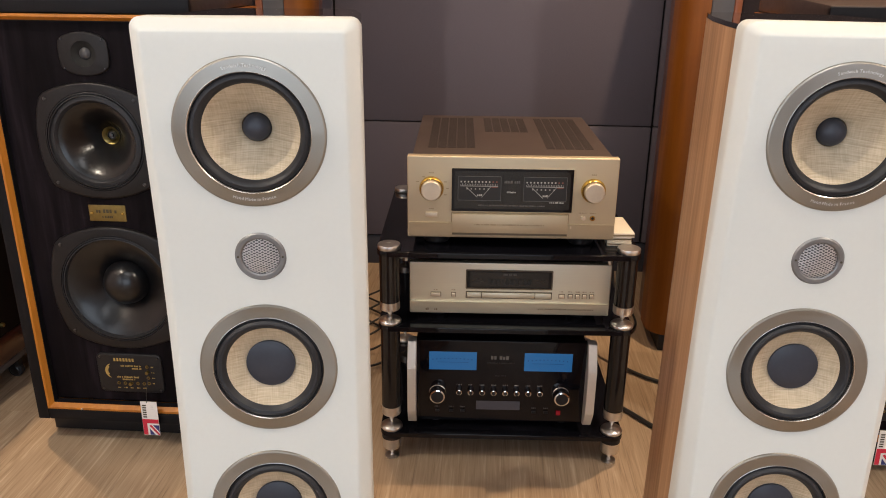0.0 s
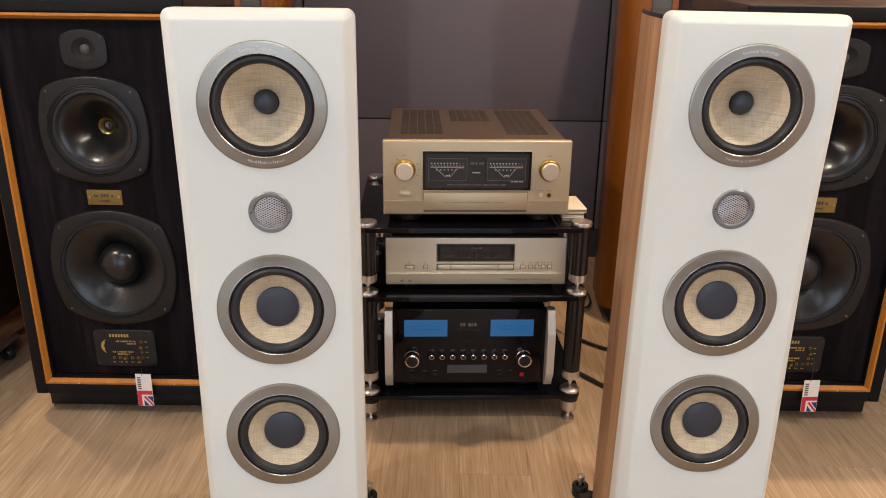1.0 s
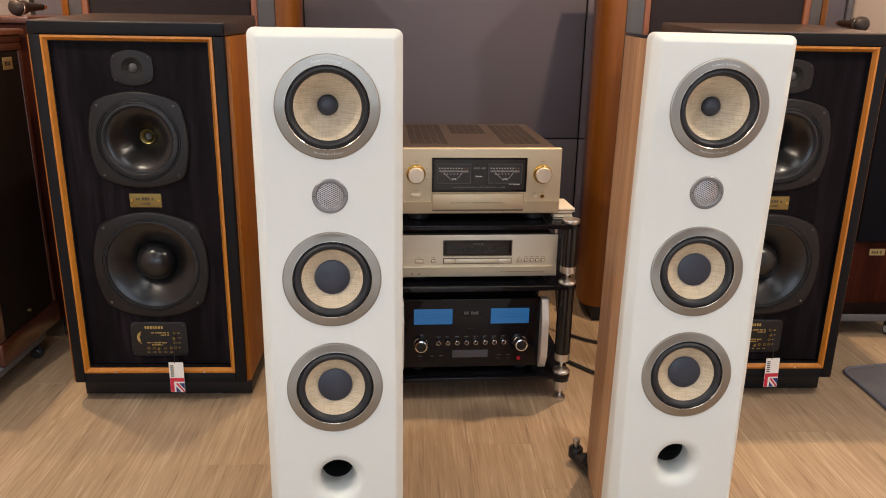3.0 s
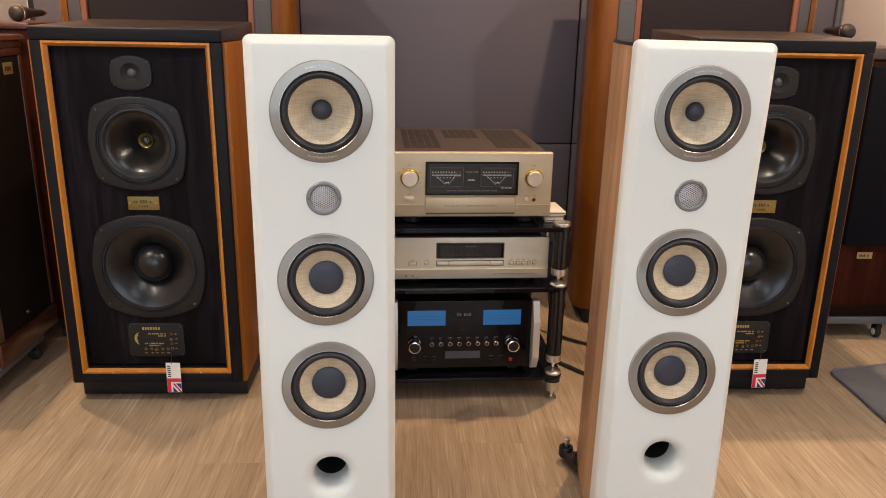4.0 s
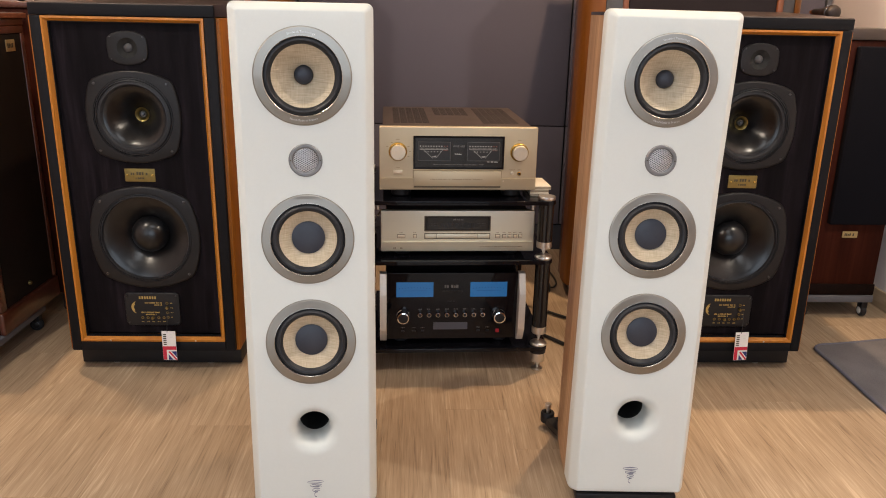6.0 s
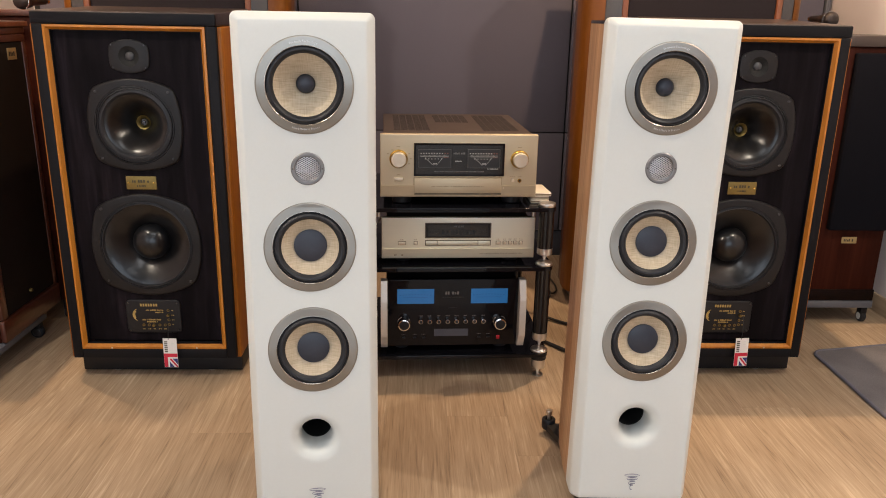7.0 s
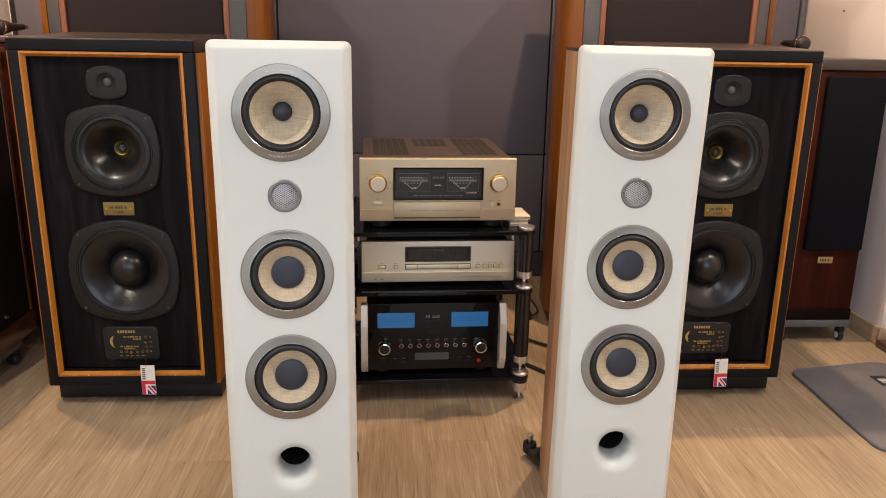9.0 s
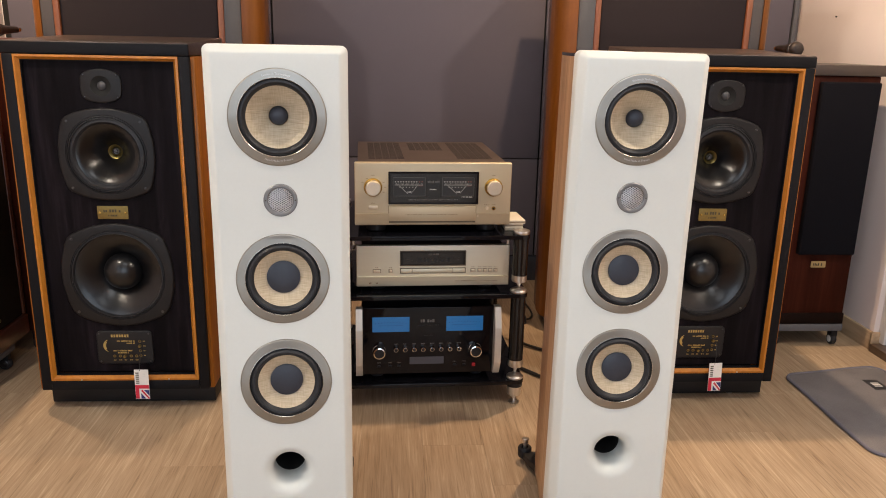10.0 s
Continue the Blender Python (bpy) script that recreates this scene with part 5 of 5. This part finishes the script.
def tall_speaker(at, inner):
    s = thing("tall_speaker", at, "tall loudspeaker with dark cloth grille, slate frame and cherry sides", "loudspeaker", "tall loudspeakers at the wall")
    HT, D = 1.47, 0.52
    G, E, F = 0.268, 0.289, 0.343  # half widths: grille, edging, slate frame
    part("cabinet", box(-F + 0.006, F - 0.006, 0.062, D, 0.062, HT - 0.03, 0.004), BLACK_SATIN, s)
    for sx in (-1, 1):
        C = 0.418 if sx == inner else 0.388
        # the cherry cheek swells out from the frame in a quarter round
        arc = [(F + 0.001 + (C - F - 0.001) * math.sin(math.pi / 2 * k / 8) ** 0.9, 0.030 + 0.075 * (1 - math.cos(math.pi / 2 * k / 8))) for k in range(9)]
        plan = arc + [(C, 0.155), (F - 0.004, 0.155), (F - 0.004, 0.0625), (F + 0.001, 0.0625)]
        part("side_panel", prism([(sx * x, y) for x, y in plan], 0.062, HT - 0.03), CHERRY_DEEP, s, "rounded cherry side panel", 50)
        rear = ((C - 0.004, 0.1555), (C - 0.007, 0.236), (C - 0.030, 0.262), (F + 0.002, 0.275), (F + 0.002, D), (F - 0.003, D), (F - 0.003, 0.1555))
        part("rear_panel", prism([(sx * x, y) for x, y in rear], 0.062, HT - 0.03), RED_WOOD, s, "dark reddish rear side panel")
        part("frame_stile", prism([(sx * x, y) for x, y in ((E + 0.0005, 0.002), (F, 0.031), (F, 0.0615), (E + 0.0005, 0.0615))], 0.062, HT - 0.031, 0.003), GREY_FRAME, s, "bevelled slate-grey frame stile")
        a, b = sorted((sx * (G + 0.0005), sx * E))
        part("edging", box(a, b, 0.0, 0.0615, 0.16, HT - 0.12, 0.004), RED_EDGE, s, "reddish wooden edging")
    part("frame_rail", box(-E, E, 0.001, 0.0615, 0.062, 0.158, 0.006), GREY_FRAME, s)
    part("frame_rail", box(-E, E, 0.001, 0.0615, HT - 0.119, HT - 0.031, 0.006), GREY_FRAME, s)
    part("grille", box(-G, G, 0.008, 0.0605, 0.16, HT - 0.12, 0.006, 3), CLOTH_DUSK, s, "dark cloth grille")
    part("top", box(-0.388, 0.388, -0.004, D, HT - 0.029, HT, 0.006), TOP_BROWN, s)
    part("plinth", box(-F - 0.035, F + 0.035, 0.045, 0.24, 0.0, 0.0615, 0.004), BLACK_SATIN, s, "black plinth")
    return s


tall_speaker((-0.866, 2.29, 0), 1)
tall_speaker((1.027, 2.29, 0), -1)


def castor(parent, x, y, top, hub):
    r = 0.022
    c = part("castor", box(x - 0.012, x + 0.012, y - 0.016, y + 0.016, r + 0.012, top, 0.003), BLACK_SATIN, parent, "black swivel castor")
    part("wheel", turned([(0.0, -0.011), (r - 0.004, -0.011), (r, -0.007), (r, 0.007), (r - 0.004, 0.011), (0.0, 0.011)], (x, y, r), "x", 28), RUBBER, c)
    for sx in (-1, 1):
        part("hub", turned([(0.014, sx * 0.0112), (0.012, sx * 0.0125), (0.0085, sx * 0.0118), (0.005, sx * 0.013), (0.0, sx * 0.013)], (x, y, r), "x", 24), hub, c)


def trolley(at, w, d, yaw, hub, zb=0.064, zt=0.093):
    s = thing("speaker_trolley", at, "low grey board trolley on castors under a loudspeaker", "trolley", "speaker trolleys", yaw)
    part("board", box(-w / 2, w / 2, 0, d, zb, zt, 0.004), TROLLEY_GREY, s)
    for x in (-w / 2 + 0.02, w / 2 - 0.02):
        for y in (0.03, d - 0.03):
            castor(s, x, y, zb + 0.0005, hub)


def plaque(parent, x, y, z, w, h):
    p = part("badge", slab(rounded(w, h, 0.002, 2, x, z), y - 0.002, y, 0.0006), BADGE_GOLD, parent, "small gold badge")
    part("print", word_bars(x - w * 0.36, x + w * 0.36, z, h * 0.38, y - 0.0021, 8), DARK_PRINT, p)


SKIRT_BLACK = wood("blackened_mahogany", (0.004, 0.002, 0.002), (0.008, 0.003, 0.002), (0.014, 0.005, 0.003), (50, 3, 50), 0.65, 0.0, spec=0.1)
# dark cabinet beside the doorway
trolley((1.6375, 2.168, 0), 0.275, 0.30, 0, WHITE_PLASTIC)
s = thing("dark_speaker", (1.6375, 2.17, 0.0935), "dark mahogany loudspeaker with a black cloth grille on a trolley", "loudspeaker")
part("cabinet", box(-0.134, 0.134, 0.006, 0.30, 0.0, 0.945, 0.005), MAHOGANY, s, "dark mahogany cabinet")
part("skirt", box(-0.136, 0.136, 0.0, 0.302, 0.0, 0.045, 0.004), SKIRT_BLACK, s)
part("top", box(-0.139, 0.152, -0.006, 0.304, 0.946, 0.985, 0.004, 2), TOP_BROWN, s, "rounded dark brown top board")
part("grille", box(-0.095, 0.124, -0.022, 0.0055, 0.285, 0.925, 0.006, 3), CLOTH_BLACK, s, "black cloth grille")
plaque(s, 0.003, 0.0058, 0.2415, 0.058, 0.025)

# dark cabinet at the other side, turned to face across the room
trolley((-1.295, 1.813, 0), 0.43, 0.29, 90, SCREW, 0.066, 0.088)
s = thing("dark_speaker", (-1.295, 1.94, 0.0885), "dark brown-grilled loudspeaker with mahogany edges, sideways on a trolley", "loudspeaker", "", 90)
part("cabinet", box(-0.19, 0.190, 0.014, 0.31, 0.0, 0.945, 0.005), MAHOGANY, s)
part("top_moulding", box(-0.199, 0.203, 0.002, 0.315, 0.9455, 0.968, 0.004), RED_WOOD, s, "reddish moulded edge")
part("top", box(-0.205, 0.210, -0.006, 0.32, 0.9685, 0.9865, 0.006, 3), TOP_BROWN, s, "polished brown top board")
part("top_edge", box(-0.2055, 0.2105, -0.0075, -0.004, 0.969, 0.984, 0.0015), RED_EDGE, s, "reddish edge strip")
part("top_rail", box(-0.190, 0.192, -0.001, 0.0135, 0.922, 0.945, 0.003), RED_WOOD, s)
for a, b in ((-0.190, -0.155), (0.172, 0.192)):
    part("frame_stile", box(a, b, -0.001, 0.0135, 0.0755, 0.9215, 0.004, 3), RED_WOOD, s)
part("skirt", box(-0.195, 0.195, -0.006, 0.0135, 0.0, 0.075, 0.008, 3), RED_WOOD, s, "reddish wooden skirt")
part("grille", box(-0.1545, 0.1715, 0.003, 0.0138, 0.076, 0.9215, 0.003), CLOTH_BROWN, s, "brown cloth grille")
plaque(s, 0.100, 0.0028, 0.885, 0.056, 0.037)
part("latch", turned([(0.0, -0.008), (0.006, -0.0075), (0.0075, 0.0)], (0.005, 0.003, 0.1115), segs=16), BRASS, s, "small brass catch")

# low cabinets with reddish tops in the corners, each with a microphone on it
for cx, y, w, top in ((-1.412, 2.17, 0.27, 1.110), (1.459, 2.15, 0.072, 1.101)):
    s = thing("low_cabinet", (cx, y, 0), "low dark cabinet on castors with a reddish-brown top, in the corner", "cabinet", "corner cabinets")
    part("body", box(-w / 2 + 0.01, w / 2 - 0.01, 0.01, 0.60, 0.075, top - 0.022, 0.004), MAHOGANY, s)
    part("top", box(-w / 2, w / 2, 0, 0.605, top - 0.0215, top, 0.005), RED_WOOD, s, "reddish polished top")
    for x in (0.022 - w / 2, w / 2 - 0.022):
        for yy in (0.035, 0.55):
            castor(s, x, yy, 0.0755, SCREW)


def microphone(at, yaw):
    s = thing("microphone", at, "black handheld microphone with a silver ring, lying on its side", "microphone", "microphones")
    s.matrix_world = pose(*at, 0, 0, yaw)
    r = 0.0275
    part("head", turned([(0.0, -0.025), (0.012, -0.0245), (0.0195, -0.0215), (0.0245, -0.015), (0.027, -0.006), (0.027, 0.004), (0.0245, 0.014), (0.021, 0.021)], (0, 0, r), "x", 36), MIC_MESH, s, "dark mesh head")
    part("band", turned([(0.0268, -0.0035), (0.0276, -0.003), (0.0276, 0.0015), (0.0268, 0.002)], (0, 0, r), "x", 36), CHROME, s, "silver metal band")
    bm = turned([(0.0, 0.017), (0.0225, 0.018), (0.0215, 0.030), (0.0165, 0.046), (0.0135, 0.075), (0.0110, 0.116), (0.0, 0.1165)], (0, 0, 0), "x", 28)
    tip = turned([(0.0, 0.1167), (0.0080, 0.1167), (0.0080, 0.132), (0.0, 0.1325)], (0, 0, 0), "x", 24)
    for piece in (bm, tip):
        bmesh.ops.rotate(piece, cent=(0, 0, 0), matrix=Matrix.Rotation(radians(-1), 3, "Y"), verts=piece.verts)
        bmesh.ops.translate(piece, vec=(0, 0, r), verts=piece.verts)
    part("handle", bm, MIC_BLACK, s, "tapered black handle")
    part("connector", tip, CHROME, s, "silver plug socket")


microphone((1.447, 2.20, 1.101), 93)
microphone((-1.343, 2.25, 1.110), 77)

# ---- mat and cables on the floor ----
m = thing("floor_mat", (1.598, 1.632, 0), "grey plush floor mat with bound edge and small dark label", "mat")


def skewed(x, y):
    """The far end of the mat lies askew and its edges wander a little."""
    return x + 0.004 * math.sin(9 * y), y + 0.16 * x * max(0.0, y + 0.1) / 0.39 + 0.003 * math.sin(17 * x)


bm = slab(rounded(0.385, 0.585, 0.045, 8, 0, 0), 0, 0.009, 0.004, segs=3)
bmesh.ops.subdivide_edges(bm, edges=[e for e in bm.edges if e.calc_length() > 0.2], cuts=8)
for v in bm.verts:
    x, y = skewed(v.co.x, v.co.z)
    v.co = (x, y, 0.009 - v.co.y)
part("plush_top", bm, MAT_PILE, m, "grey plush pile")
outline = rounded(0.389, 0.589, 0.047, 8)
loop = []
for (xa, ya), (xb, yb) in zip(outline, outline[1:] + outline[:1]):
    cuts = 9 if math.hypot(xb - xa, yb - ya) > 0.2 else 1
    loop += [(*skewed(xa + (xb - xa) * k / cuts, ya + (yb - ya) * k / cuts), 0.0065) for k in range(cuts)]
part("binding", tube(loop + loop[:1], 0.0055, 8), MAT_EDGE, m, "grey-blue bound edge")
lab = part("label", box(0.066, 0.118, 0.130, 0.205, 0.0091, 0.0105), RUBBER, m, "small black label")
bm = bmesh.new()
for k in range(3):
    box(0.078, 0.106, 0.150 + 0.012 * k, 0.1565 + 0.012 * k, 0.0106, 0.0112, bm=bm)
part("print", bm, WHITE_PLASTIC, lab)


def cable(points, radius, label="black cable lying on the floor"):
    mid = points[len(points) // 2]
    s = thing("cable", (mid[0], mid[1], 0), label, "cable", "floor cables")
    part("jacket", tube([(x - mid[0], y - mid[1], z) for x, y, z in points], radius, 8), CABLE_BLACK, s)
    return s


cable([(0.47, 2.28, 0.30), (0.49, 2.24, 0.12), (0.50, 2.21, 0.012), (0.54, 2.17, 0.008), (0.60, 2.12, 0.008), (0.70, 2.08, 0.008), (0.82, 2.115, 0.008)], 0.0055)
cable([(0.41, 2.05, 0.008), (0.46, 1.98, 0.008), (0.50, 1.935, 0.008), (0.55, 1.868, 0.008), (0.62, 1.80, 0.008), (0.70, 1.83, 0.008)], 0.0055)
cable([(0.42, 2.06, 0.006), (0.47, 1.965, 0.006), (0.51, 1.915, 0.006), (0.56, 1.852, 0.006), (0.66, 1.79, 0.006)], 0.004, "thin dark cable lying on the floor")
rnd = random.Random(5)
for k in range(3):
    x, y = -0.30 - 0.02 * k, 2.2 + 0.09 * k
    loopy = [(x - 0.05 + rnd.uniform(-0.03, 0.03), y + 0.28, 0.008 + 0.004 * k), (x + 0.06, y + 0.16 + rnd.uniform(-0.04, 0.04), 0.01 + 0.004 * k),
             (x + 0.12, y + 0.02, 0.02 + 0.02 * k), (x + 0.03, y - 0.09, 0.01 + 0.004 * k), (x - 0.09, y - 0.02, 0.008), (x - 0.05, y + 0.12, 0.03 + 0.015 * k),
             (x + 0.1, y + 0.2, 0.1), (-0.145 + 0.01 * k, 2.28, 0.34 + 0.02 * k)]
    cable(loopy, 0.0036, "tangled black cable behind the rack")
s = thing("cable_plug", (0.55, 2.44, 0), "small black cable plug on the floor", "plug")
part("plug_body", box(-0.02, 0.02, -0.018, 0.018, 0.0, 0.035, 0.006), RUBBER, s)
part("cord", tube([(0.018, 0.0, 0.018), (0.04, 0.02, 0.01), (0.07, 0.1, 0.006), (0.05, 0.3, 0.006)], 0.004, 8), CABLE_BLACK, s)

# ---- floor planks, one by one ----
PW, PL, GAP = 0.178, 1.21, 0.0003
rnd = random.Random(11)


def plank_mesh(length):
    bm = box(-PW / 2 + GAP / 2, PW / 2 - GAP / 2, -length / 2 + GAP / 2, length / 2 - GAP / 2, -0.0078, 0.0)
    top = [e for e in bm.edges if all(abs(v.co.z) < 1e-6 for v in e.verts)]
    bmesh.ops.bevel(bm, geom=top, offset=0.0003, segments=1, affect="EDGES")
    bmesh.ops.recalc_face_normals(bm, faces=bm.faces)
    me = bpy.data.meshes.new("plank")
    bm.to_mesh(me)
    bm.free()
    me.materials.append(OAK)
    return me


full = plank_mesh(PL)
x = X0
while x < X1 - 0.01:
    y = Y0 - rnd.uniform(0.1, PL - 0.1)
    while y < Y1 - 0.02:
        a, b = max(y, Y0), min(y + PL, Y1)
        if b - a > 0.03:
            ob = new("plank", full if b - a > PL - 0.001 else plank_mesh(b - a))
            ob.location = (x + PW / 2, (a + b) / 2, 0)
            ob.parent = floor
        y += PL
    x += PW
